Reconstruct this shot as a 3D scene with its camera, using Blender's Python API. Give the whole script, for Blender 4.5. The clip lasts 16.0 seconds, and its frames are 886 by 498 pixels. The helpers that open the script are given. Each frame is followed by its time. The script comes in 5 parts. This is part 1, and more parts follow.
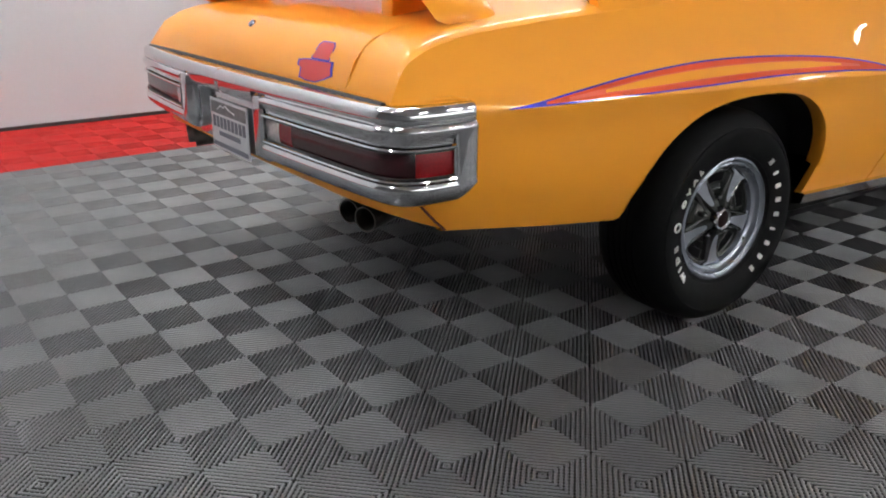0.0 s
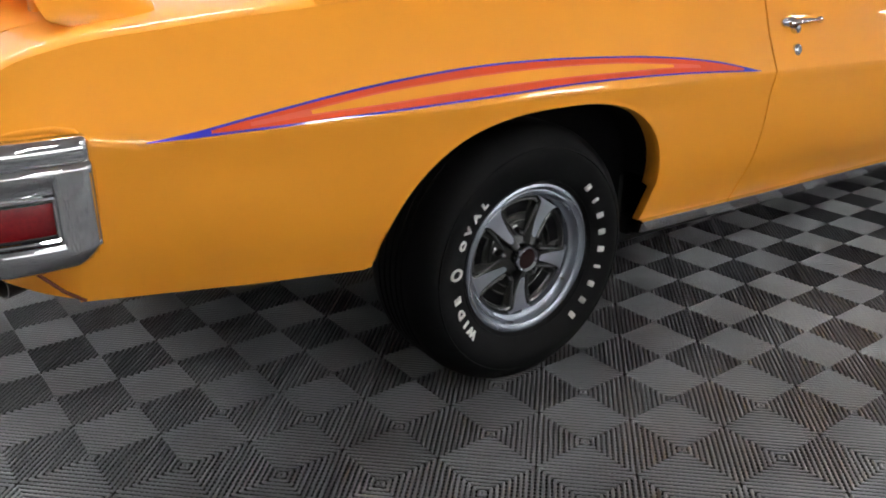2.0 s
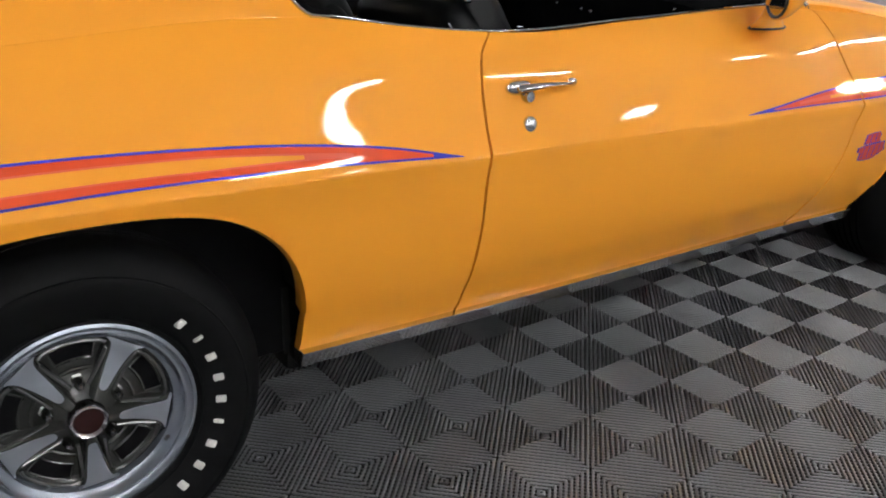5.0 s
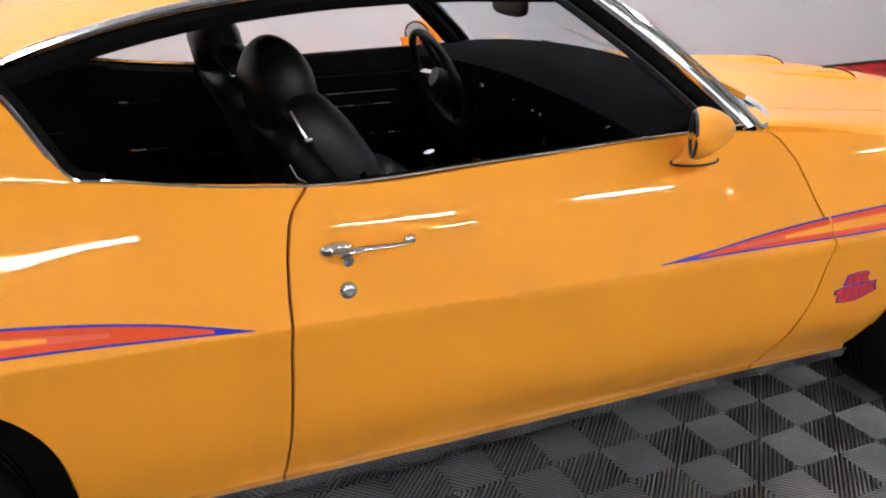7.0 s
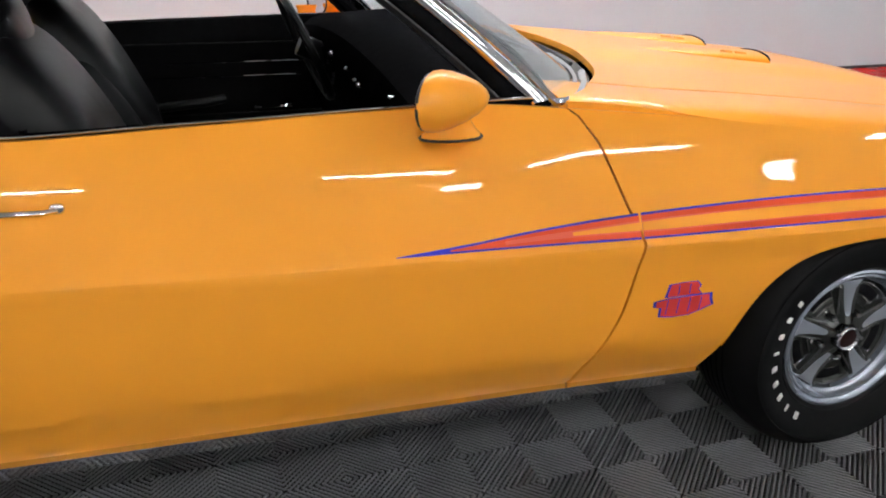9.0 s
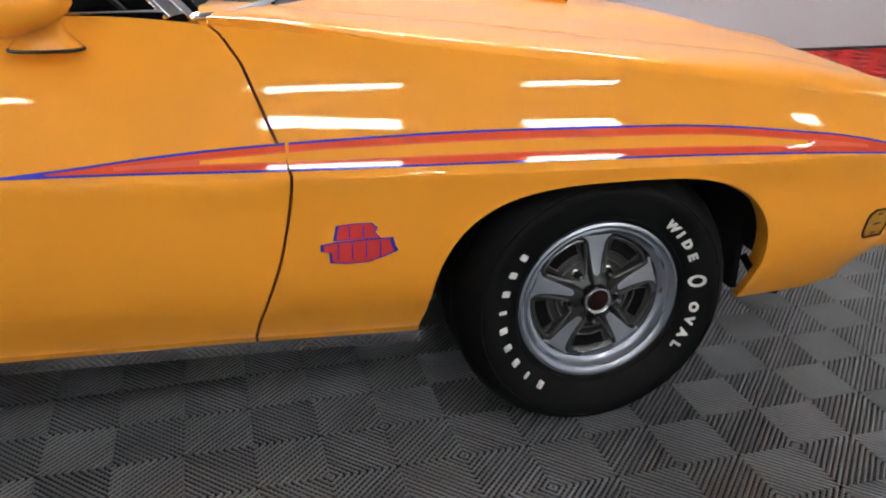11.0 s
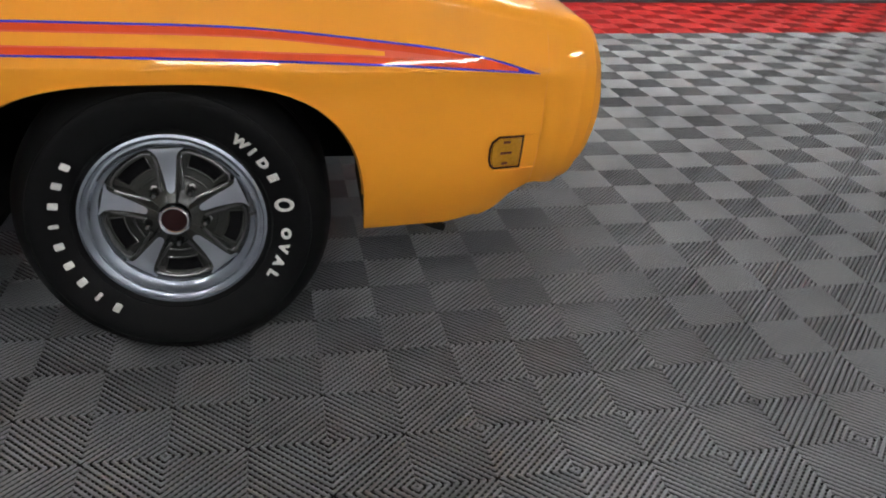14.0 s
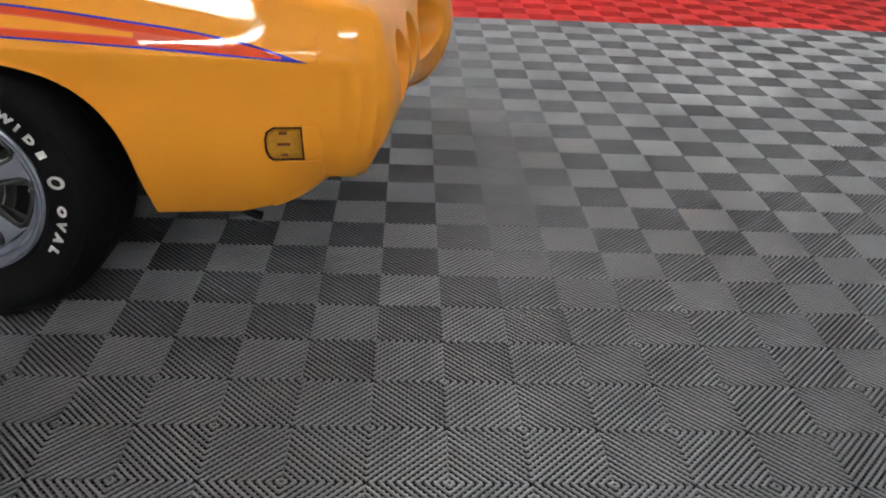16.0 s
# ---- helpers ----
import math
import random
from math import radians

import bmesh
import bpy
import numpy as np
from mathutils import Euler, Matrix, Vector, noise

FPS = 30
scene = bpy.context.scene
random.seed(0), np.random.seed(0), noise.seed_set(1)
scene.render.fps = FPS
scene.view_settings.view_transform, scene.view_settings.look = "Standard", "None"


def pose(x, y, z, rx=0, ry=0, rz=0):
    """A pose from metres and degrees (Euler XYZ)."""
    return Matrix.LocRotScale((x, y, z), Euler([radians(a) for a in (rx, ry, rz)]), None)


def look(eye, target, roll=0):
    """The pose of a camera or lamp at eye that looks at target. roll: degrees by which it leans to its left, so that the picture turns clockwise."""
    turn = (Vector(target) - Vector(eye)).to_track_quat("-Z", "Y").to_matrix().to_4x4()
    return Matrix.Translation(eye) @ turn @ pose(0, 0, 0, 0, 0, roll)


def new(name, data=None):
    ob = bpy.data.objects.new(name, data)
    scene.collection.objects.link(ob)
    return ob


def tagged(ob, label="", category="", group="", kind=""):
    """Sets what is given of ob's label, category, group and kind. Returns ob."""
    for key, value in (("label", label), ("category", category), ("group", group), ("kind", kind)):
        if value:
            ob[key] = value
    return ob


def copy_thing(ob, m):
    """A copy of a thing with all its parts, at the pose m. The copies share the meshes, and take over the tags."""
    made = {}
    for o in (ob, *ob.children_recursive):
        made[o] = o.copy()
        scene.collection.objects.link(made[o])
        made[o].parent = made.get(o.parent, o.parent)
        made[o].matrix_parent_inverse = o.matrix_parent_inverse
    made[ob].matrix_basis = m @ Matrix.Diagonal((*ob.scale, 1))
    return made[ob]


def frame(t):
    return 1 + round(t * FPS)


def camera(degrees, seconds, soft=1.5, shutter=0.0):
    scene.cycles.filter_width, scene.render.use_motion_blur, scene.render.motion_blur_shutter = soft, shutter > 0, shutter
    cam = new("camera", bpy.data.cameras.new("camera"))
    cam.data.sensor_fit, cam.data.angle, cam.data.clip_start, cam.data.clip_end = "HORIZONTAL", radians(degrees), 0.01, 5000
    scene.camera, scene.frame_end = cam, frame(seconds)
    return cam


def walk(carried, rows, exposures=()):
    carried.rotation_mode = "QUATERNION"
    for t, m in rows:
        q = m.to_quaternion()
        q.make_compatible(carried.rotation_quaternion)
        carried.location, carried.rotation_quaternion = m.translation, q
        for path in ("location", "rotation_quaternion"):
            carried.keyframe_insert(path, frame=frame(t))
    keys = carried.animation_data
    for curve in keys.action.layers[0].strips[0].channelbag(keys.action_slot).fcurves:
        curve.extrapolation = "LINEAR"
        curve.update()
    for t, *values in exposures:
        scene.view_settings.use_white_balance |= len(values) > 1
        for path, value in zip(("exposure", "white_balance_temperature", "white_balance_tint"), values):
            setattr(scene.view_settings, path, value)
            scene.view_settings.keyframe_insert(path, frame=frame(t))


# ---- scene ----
cam = camera(55.8, 16.0, soft=1.9)
PATH = [
    (0, (-2.061, -1.513, 1.116), (-1.006, 0.04, 0.425), 0.3),
    (0.5, (-1.884, -1.418, 1.104), (-0.803, 0.107, 0.392), 0.7),
    (1, (-1.698, -1.364, 1.104), (-0.585, 0.132, 0.38), 0.8),
    (1.5, (-1.466, -1.415, 1.104), (-0.39, 0.11, 0.384), 0.2),
    (2, (-1.271, -1.427, 1.112), (-0.197, 0.089, 0.372), 0.3),
    (2.5, (-1.076, -1.394, 1.118), (0.034, 0.081, 0.348), 0.8),
    (3, (-0.88, -1.375, 1.09), (0.26, 0.083, 0.332), 0.6),
    (3.5, (-0.688, -1.441, 1.111), (0.416, 0.046, 0.355), 0.7),
    (4, (-0.516, -1.468, 1.109), (0.568, 0.037, 0.362), 0.2),
    (4.5, (-0.359, -1.433, 1.107), (0.722, 0.079, 0.369), 0.2),
    (5, (-0.201, -1.367, 1.198), (0.851, 0.15, 0.428), 1.6),
    (7.5, (0.704, -1.435, 1.454), (1.379, 0.286, 0.691), 0.3),
    (8, (0.887, -1.442, 1.423), (1.516, 0.296, 0.66), 0.7),
    (10.5, (1.892, -1.495, 1.216), (2.379, 0.266, 0.403), 1.5),
    (11, (2.079, -1.55, 1.178), (2.527, 0.23, 0.384), 1.2),
    (11.5, (2.271, -1.597, 1.141), (2.674, 0.193, 0.345), 0.9),
    (12, (2.431, -1.585, 1.101), (2.852, 0.186, 0.273), 1.0),
    (12.5, (2.614, -1.583, 1.081), (3.024, 0.173, 0.216), 0.9),
    (13, (2.779, -1.626, 1.063), (3.159, 0.135, 0.194), 1.1),
    (13.5, (2.951, -1.661, 1.061), (3.284, 0.109, 0.191), 1.8),
    (14, (3.117, -1.657, 1.07), (3.429, 0.109, 0.184), 2.3),
    (14.5, (3.294, -1.635, 1.092), (3.578, 0.119, 0.174), 2.4),
    (15, (3.491, -1.659, 1.079), (3.7, 0.11, 0.169), 1.8),
    (15.5, (3.691, -1.668, 1.078), (3.795, 0.108, 0.166), 1.9),
    (16, (3.856, -1.618, 1.093), (3.882, 0.149, 0.156), 2.6),
]
walk(cam, [(t, look(eye, target, roll)) for t, eye, target, roll in PATH],
     exposures=[(0.0, 0.03), (2.5, 0.12), (4.0, 0.22), (8.0, 0.2), (10.5, 0.04), (13.0, -0.08), (16.0, -0.1)])

# ---- light ----
world = bpy.data.worlds.new("world")
scene.world = world
world.use_nodes = True
world.node_tree.nodes["Background"].inputs[0].default_value = (0.9, 0.95, 1.0, 1)
world.node_tree.nodes["Background"].inputs[1].default_value = 0.05
LAMP = 58.0


# ---- materials ----
def material(name, colour, rough=0.5, metal=0.0, coat=0.0, spec=0.5, grain=0.0, scale=40.0, bump=0.0, bump_scale=200.0, rand=0.0,
             stain=0.0, stain_scale=2.0, coat_rough=0.03, placed=False):
    m = bpy.data.materials.new(name)
    m.use_nodes = True
    nt = m.node_tree
    b = nt.nodes["Principled BSDF"]
    b.inputs["Base Color"].default_value = (*colour, 1)
    b.inputs["Roughness"].default_value = rough
    b.inputs["Metallic"].default_value = metal
    b.inputs["Specular IOR Level"].default_value = spec
    b.inputs["Coat Weight"].default_value = coat
    b.inputs["Coat Roughness"].default_value = coat_rough
    co = nt.nodes.new("ShaderNodeTexCoord").outputs["Object"]
    if placed:
        co = nt.nodes.new("ShaderNodeNewGeometry").outputs["Position"]
    out = None

    def noisy(sc, lo, hi, detail=4.0):
        n = nt.nodes.new("ShaderNodeTexNoise")
        n.inputs["Scale"].default_value = sc
        n.inputs["Detail"].default_value = detail
        nt.links.new(co, n.inputs["Vector"])
        r = nt.nodes.new("ShaderNodeMapRange")
        r.inputs["From Min"].default_value, r.inputs["From Max"].default_value = 0.3, 0.7
        r.inputs["To Min"].default_value, r.inputs["To Max"].default_value = lo, hi
        nt.links.new(n.outputs["Fac"], r.inputs["Value"])
        return r.outputs["Result"]

    def times(a, c):
        mu = nt.nodes.new("ShaderNodeMath")
        mu.operation = "MULTIPLY"
        nt.links.new(a, mu.inputs[0])
        nt.links.new(c, mu.inputs[1])
        return mu.outputs[0]

    if grain:
        out = noisy(scale, 1 - grain, 1 + grain)
    if stain:
        s = noisy(stain_scale, 1 - stain, 1 + stain * 0.6, 6.0)
        out = times(out, s) if out else s
    if rand:
        info = nt.nodes.new("ShaderNodeObjectInfo")
        r = nt.nodes.new("ShaderNodeMapRange")
        r.inputs["To Min"].default_value, r.inputs["To Max"].default_value = 1 - rand, 1 + rand
        nt.links.new(info.outputs["Random"], r.inputs["Value"])
        out = times(out, r.outputs["Result"]) if out else r.outputs["Result"]
    if out:
        mix = nt.nodes.new("ShaderNodeVectorMath")
        mix.operation = "SCALE"
        mix.inputs[0].default_value = colour
        nt.links.new(out, mix.inputs["Scale"])
        nt.links.new(mix.outputs["Vector"], b.inputs["Base Color"])
        rr = noisy(scale * 0.5, max(0.02, rough * 0.95), min(1, rough * 1.05))
        nt.links.new(rr, b.inputs["Roughness"])
    if bump:
        n = nt.nodes.new("ShaderNodeTexNoise")
        n.inputs["Scale"].default_value = bump_scale
        n.inputs["Detail"].default_value = 3
        nt.links.new(co, n.inputs["Vector"])
        bp = nt.nodes.new("ShaderNodeBump")
        bp.inputs["Strength"].default_value = bump
        bp.inputs["Distance"].default_value = 0.002
        nt.links.new(n.outputs["Fac"], bp.inputs["Height"])
        nt.links.new(bp.outputs["Normal"], b.inputs["Normal"])
    return m


ORANGE = material("orange_paint", (0.92, 0.358, 0.029), 0.40, coat=0.5, spec=0.12, grain=0.015, scale=900.0, stain=0.015, stain_scale=3.0)
RED_STRIPE = material("red_vinyl", (0.74, 0.075, 0.016), 0.35, coat=0.6, spec=0.1, grain=0.02, scale=300.0)
PINK_STRIPE = material("pink_vinyl", (0.78, 0.13, 0.07), 0.35, coat=0.6, spec=0.1, grain=0.02, scale=300.0)
BLUE_STRIPE = material("blue_vinyl", (0.035, 0.035, 0.42), 0.35, coat=0.6, spec=0.1, grain=0.02, scale=300.0)
DECAL_RED = material("decal_red", (0.62, 0.045, 0.04), 0.35, coat=0.6, spec=0.1, grain=0.03, scale=300.0)
CHROME = material("chrome", (0.70, 0.71, 0.73), 0.06, metal=1.0, grain=0.02, scale=60.0)
DULL_CHROME = material("polished_trim", (0.62, 0.63, 0.65), 0.06, metal=1.0, grain=0.05, scale=80.0)
SILVER = material("silver_wheel_paint", (0.30, 0.33, 0.385), 0.26, metal=0.7, coat=0.4)
SPOKE = material("silver_spoke_paint", (0.33, 0.355, 0.41), 0.28, metal=0.6, coat=0.4)
CHARCOAL = material("charcoal_wheel_paint", (0.034, 0.0345, 0.0325), 0.24, metal=0.0, coat=0.35, spec=0.35, grain=0.1, scale=200.0)
LUG = material("dull_lug_steel", (0.30, 0.30, 0.29), 0.25, metal=1.0)
LIP = material("glossy_charcoal_paint", (0.045, 0.046, 0.045), 0.22, coat=0.8, spec=0.5)
TYRE = material("black_rubber", (0.0038, 0.0038, 0.0042), 0.62, spec=0.12, grain=0.15, scale=60.0, bump=0.08, bump_scale=400.0, stain=0.15, stain_scale=5.0)
WHITE_RUBBER = material("white_rubber", (0.80, 0.79, 0.75), 0.7, grain=0.12, scale=90.0)
VINYL = material("black_vinyl", (0.0055, 0.0055, 0.006), 0.36, spec=0.20, grain=0.15, scale=40.0, bump=0.2, bump_scale=500.0)
DASH = material("dull_black_vinyl", (0.006, 0.006, 0.0065), 0.8, spec=0.0, grain=0.15, scale=40.0)
GREY_WALL = material("dark_grey_wall_paint", (0.10, 0.10, 0.105), 0.7, grain=0.03, scale=30.0, stain=0.05)
DARK = material("underbody_black", (0.010, 0.010, 0.010), 0.85, spec=0.2, grain=0.3, scale=20.0)
SHUT = material("shut_line", (0.13, 0.026, 0.006), 0.7, grain=0.1, scale=30.0)
SEAM = material("paint_seam", (0.86, 0.31, 0.02), 0.45, grain=0.1, scale=30.0)
SEAL = material("weather_strip", (0.010, 0.010, 0.011), 0.45, grain=0.15, scale=120.0)
LENS = material("red_lens", (0.20, 0.005, 0.008), 0.25, coat=0.25, grain=0.15, scale=180.0)
LENS_DARK = material("dark_red_lens", (0.032, 0.004, 0.006), 0.25, coat=0.15, grain=0.15, scale=180.0)
LENS_CLEAR = material("clear_lens", (0.40, 0.38, 0.38), 0.12, coat=1.0, grain=0.2, scale=180.0)
CAP = material("dark_red_enamel", (0.016, 0.004, 0.004), 0.4, spec=0.2, grain=0.2, scale=200.0)
AMBER = material("amber_lens", (0.46, 0.215, 0.02), 0.22, coat=0.25, grain=0.12, scale=120.0)
BEZEL = material("dark_brown_bezel", (0.035, 0.013, 0.005), 0.6, spec=0.2, grain=0.2, scale=120.0)
SOOT = material("sooty_steel", (0.10, 0.09, 0.08), 0.35, metal=0.9, grain=0.3, scale=40.0)
PLATE_WHITE = material("plate_white", (0.62, 0.63, 0.66), 0.4, grain=0.05, scale=60.0)
PLATE_GREY = material("plate_picture", (0.16, 0.165, 0.17), 0.5, grain=0.2, scale=40.0)
PLATE_DARK = material("plate_print", (0.13, 0.14, 0.18), 0.5, grain=0.1, scale=60.0)
TILE = material("grey_plastic_tile", (0.138, 0.143, 0.150), 0.33, spec=0.58, grain=0.05, scale=60.0, rand=0.04, stain=0.30, stain_scale=1.6, placed=True)
TILE.node_tree.nodes["Principled BSDF"].inputs["IOR"].default_value = 1.72
TILE_RED = material("red_plastic_tile", (0.42, 0.015, 0.012), 0.50, spec=0.25, grain=0.06, scale=150.0, rand=0.06, stain=0.08, stain_scale=2.0)
# groove colours: some dirt, plus the shade between ribs put into the colour
TILE_GROOVE = material("dirt_and_shade_in_tile_grooves", (0.023, 0.022, 0.021), 0.7, spec=0.2, grain=0.3, scale=90.0, placed=True)
RED_GROOVE = material("dirt_and_shade_in_red_tile_grooves", (0.22, 0.010, 0.008), 0.6, spec=0.3, grain=0.2, scale=90.0)
TILE_OUTER = material("worn_grey_plastic_tile", (0.060, 0.061, 0.064), 0.62, spec=0.4, grain=0.06, scale=40.0, stain=0.2, stain_scale=1.2, placed=True)
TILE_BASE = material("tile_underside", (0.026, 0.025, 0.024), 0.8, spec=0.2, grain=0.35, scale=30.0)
# extra bright white for unseen surfaces that bounce fill light
BOUNCE_WALL = material("bounce_white_wall_paint", (0.86, 0.86, 0.86), 0.8, grain=0.012, scale=60.0, stain=0.02, stain_scale=1.0)
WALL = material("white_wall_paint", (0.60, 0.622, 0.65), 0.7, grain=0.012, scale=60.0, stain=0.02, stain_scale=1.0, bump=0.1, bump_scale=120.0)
CEIL = material("ceiling_paint", (0.62, 0.62, 0.63), 0.9, grain=0.03, scale=10.0)
SKIRT = material("dark_skirting", (0.03, 0.03, 0.032), 0.5, grain=0.15, scale=50.0)
STEEL = material("painted_steel", (0.5, 0.5, 0.5), 0.5, grain=0.05, scale=30.0)

GLASS = bpy.data.materials.new("window_glass")
GLASS.use_nodes = True
g = GLASS.node_tree
gb = g.nodes["Principled BSDF"]
gb.inputs["Base Color"].default_value = (0.82, 0.91, 0.94, 1)
gb.inputs["Roughness"].default_value = 0.02
gb.inputs["Transmission Weight"].default_value = 1.0
gb.inputs["IOR"].default_value = 1.03
gb.inputs["Coat Weight"].default_value = 0.6

GLOW = bpy.data.materials.new("lamp_diffuser")
GLOW.use_nodes = True
gn = GLOW.node_tree
em = gn.nodes.new("ShaderNodeEmission")
em.inputs[0].default_value = (1.0, 0.995, 0.985, 1)
em.inputs[1].default_value = LAMP
gn.links.new(em.outputs[0], gn.nodes["Material Output"].inputs[0])


# ---- mesh helpers ----
LEAN = 0.025  # the body sits a little lower on its far side


def mesh(name, verts, faces, mat, parent=None, label="", smooth=True, lean=False, angle=40):
    me = bpy.data.meshes.new(name)
    if lean:
        verts = [(v[0], v[1], v[2] - LEAN * max(-0.1, v[1])) for v in verts]
    me.from_pydata([tuple(float(c) for c in v) for v in verts], [], faces)
    bm = bmesh.new()
    bm.from_mesh(me)
    bmesh.ops.recalc_face_normals(bm, faces=bm.faces)
    if smooth:
        for f in bm.faces:
            f.smooth = True
        lim = radians(angle)
        for e in bm.edges:
            if len(e.link_faces) == 2 and e.calc_face_angle(0) > lim:
                e.smooth = False
    bm.to_mesh(me)
    bm.free()
    ob = new(name, me)
    me.materials.append(mat)
    if parent is not None:
        ob.parent = parent
    if label:
        tagged(ob, label)
    return ob


def join(*pieces):
    """Several (verts, faces) as one."""
    vs, fs = [], []
    for v, f in pieces:
        k = len(vs)
        vs += list(v)
        fs += [tuple(i + k for i in q) for q in f]
    return vs, fs


def loft(rows, ring=False, wrap=False):
    """Faces between rows of points; ring closes each row, wrap joins the last row to the first."""
    n, m = len(rows), len(rows[0])
    vs = [p for r in rows for p in r]
    fs = []
    for i in range(n if wrap else n - 1):
        for j in range(m if ring else m - 1):
            a, b = i * m + j, i * m + (j + 1) % m
            c, d = ((i + 1) % n) * m + (j + 1) % m, ((i + 1) % n) * m + j
            fs.append((a, b, c, d))
    return vs, fs


def thick(rows, off):
    """A sheet of rows given thickness by the vector off, with its rim closed."""
    n, m = len(rows), len(rows[0])
    vs, fs = loft(rows)
    k = len(vs)
    inner = [(p[0] + off[0], p[1] + off[1], p[2] + off[2]) for p in vs]
    fs2 = [tuple(i + k for i in reversed(f)) for f in fs]
    rim = [j for j in range(m)] + [i * m + m - 1 for i in range(1, n)] + [(n - 1) * m + j for j in range(m - 2, -1, -1)] + [i * m for i in range(n - 2, 0, -1)]
    sides = [(rim[a], rim[(a + 1) % len(rim)], rim[(a + 1) % len(rim)] + k, rim[a] + k) for a in range(len(rim))]
    return vs + inner, fs + fs2 + sides


def block(lo, hi, bevel=0.0):
    bm = bmesh.new()
    bmesh.ops.create_cube(bm, size=1)
    for v in bm.verts:
        v.co = [lo[k] + (v.co[k] + 0.5) * (hi[k] - lo[k]) for k in range(3)]
    if bevel:
        bmesh.ops.bevel(bm, geom=bm.edges[:], offset=bevel, segments=2, affect="EDGES", profile=0.5)
    out = [v.co.copy() for v in bm.verts], [tuple(v.index for v in f.verts) for f in bm.faces]
    bm.free()
    return out


def moved(piece, m):
    return [m @ Vector(v) for v in piece[0]], piece[1]


def tube(path, r, n=8, cap=True, flat=1.0):
    """A round rod along a path of points; r may be a list of radii."""
    path = [Vector(p) for p in path]
    rows = []
    for i, p in enumerate(path):
        d = (path[min(i + 1, len(path) - 1)] - path[max(i - 1, 0)]).normalized()
        a = d.cross(Vector((0, 0, 1)))
        a = a.normalized() if a.length > 1e-3 else Vector((1, 0, 0))
        b = a.cross(d).normalized()
        rr = r[i] if isinstance(r, (list, tuple)) else r
        rows.append([p + rr * (math.cos(2 * math.pi * j / n) * a + flat * math.sin(2 * math.pi * j / n) * b) for j in range(n)])
    vs, fs = loft(rows, ring=True)
    if cap:
        fs += [tuple(range(n)), tuple(len(vs) - 1 - j for j in range(n))]
    return vs, fs


def turned(profile, n=64, axis="y"):
    """A solid of revolution round the y axis from (radius, y) pairs."""
    rows = [[(r * math.cos(2 * math.pi * j / n), y, r * math.sin(2 * math.pi * j / n)) for j in range(n)] for r, y in profile]
    return loft(rows, ring=True)


def spline(xs, ys):
    xs, ys = np.array(xs, float), np.array(ys, float)
    d = np.gradient(ys, xs)

    def at(x):
        x = min(max(x, xs[0]), xs[-1])
        i = int(min(max(np.searchsorted(xs, x) - 1, 0), len(xs) - 2))
        h = xs[i + 1] - xs[i]
        t = (x - xs[i]) / h
        return float((2 * t**3 - 3 * t**2 + 1) * ys[i] + (t**3 - 2 * t**2 + t) * h * d[i] + (-2 * t**3 + 3 * t**2) * ys[i + 1] + (t**3 - t**2) * h * d[i + 1])

    return at


def smooth(a):
    a = min(max(a, 0.0), 1.0)
    return a * a * (3 - 2 * a)


# ---- room ----
TH, CELL, OX, OY = radians(2.0), 0.1526, 0.8426, -0.2683
UX, UY = math.cos(TH), math.sin(TH)


def lay(i, j):
    """The place of a floor joint: i squares along the wall, j squares towards it."""
    return OX + CELL * (i * UX - j * UY), OY + CELL * (i * UY + j * UX)


def room_box(name, i0, i1, j0, j1, z0, z1, mat):
    c = [lay(i0, j0), lay(i1, j0), lay(i1, j1), lay(i0, j1)]
    vs = [(*p, z0) for p in c] + [(*p, z1) for p in c]
    fs = [(0, 1, 2, 3), (4, 5, 6, 7), (0, 1, 5, 4), (1, 2, 6, 5), (2, 3, 7, 6), (3, 0, 4, 7)]
    return tagged(mesh(name, vs, fs, mat, smooth=False), kind="structure")


I0, I1, J0, J1, HIGH = -56, 80, -80, 30, 4.6
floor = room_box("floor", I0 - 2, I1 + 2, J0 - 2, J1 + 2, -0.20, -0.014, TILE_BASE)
tagged(floor, "grey interlocking ribbed plastic tiles with red border", "floor")
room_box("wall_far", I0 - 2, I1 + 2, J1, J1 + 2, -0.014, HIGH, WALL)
# unseen near wall: its bright top is a reflector for the flank
room_box("wall_near", I0 - 2, I1 + 2, J0 - 2, J0, 2.1, HIGH, BOUNCE_WALL)
# unseen lower part, set dark to cut bounce from this side
room_box("wall_near_dado", I0 - 2, I1 + 2, J0 - 2, J0, -0.014, 2.1, GREY_WALL)
room_box("wall_rear", I0 - 2, I0, J0, J1, -0.014, HIGH, GREY_WALL)
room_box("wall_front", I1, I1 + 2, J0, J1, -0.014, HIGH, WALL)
room_box("ceiling", I0 - 2, I1 + 2, J0 - 2, J1 + 2, HIGH, HIGH + 0.2, CEIL)
# added unseen screen, keeps the fill lamps behind it out of reflections
room_box("trim_valance", I0, I1, J0 + 8, J0 + 8.3, HIGH - 0.70, HIGH, BOUNCE_WALL)
room_box("baseboard", I0, I1, J1 - 0.10, J1 + 0.02, 0.0, 0.022, SKIRT)


def strip_lamp(i, j, turn):
    x, y = lay(i, j)
    ob = new("ceiling_lamp")
    ob.matrix_basis = pose(x, y, HIGH - 0.10, 0, 0, 2 + turn)
    tagged(ob, "long white linear lamp hung below ceiling, many added as fill", "ceiling lamp", "ceiling lamps")
    return ob


first = strip_lamp(0, 0, 0)
mesh("housing", *block((-0.62, -0.16, 0.005), (0.62, 0.16, 0.06), 0.006), STEEL, first)
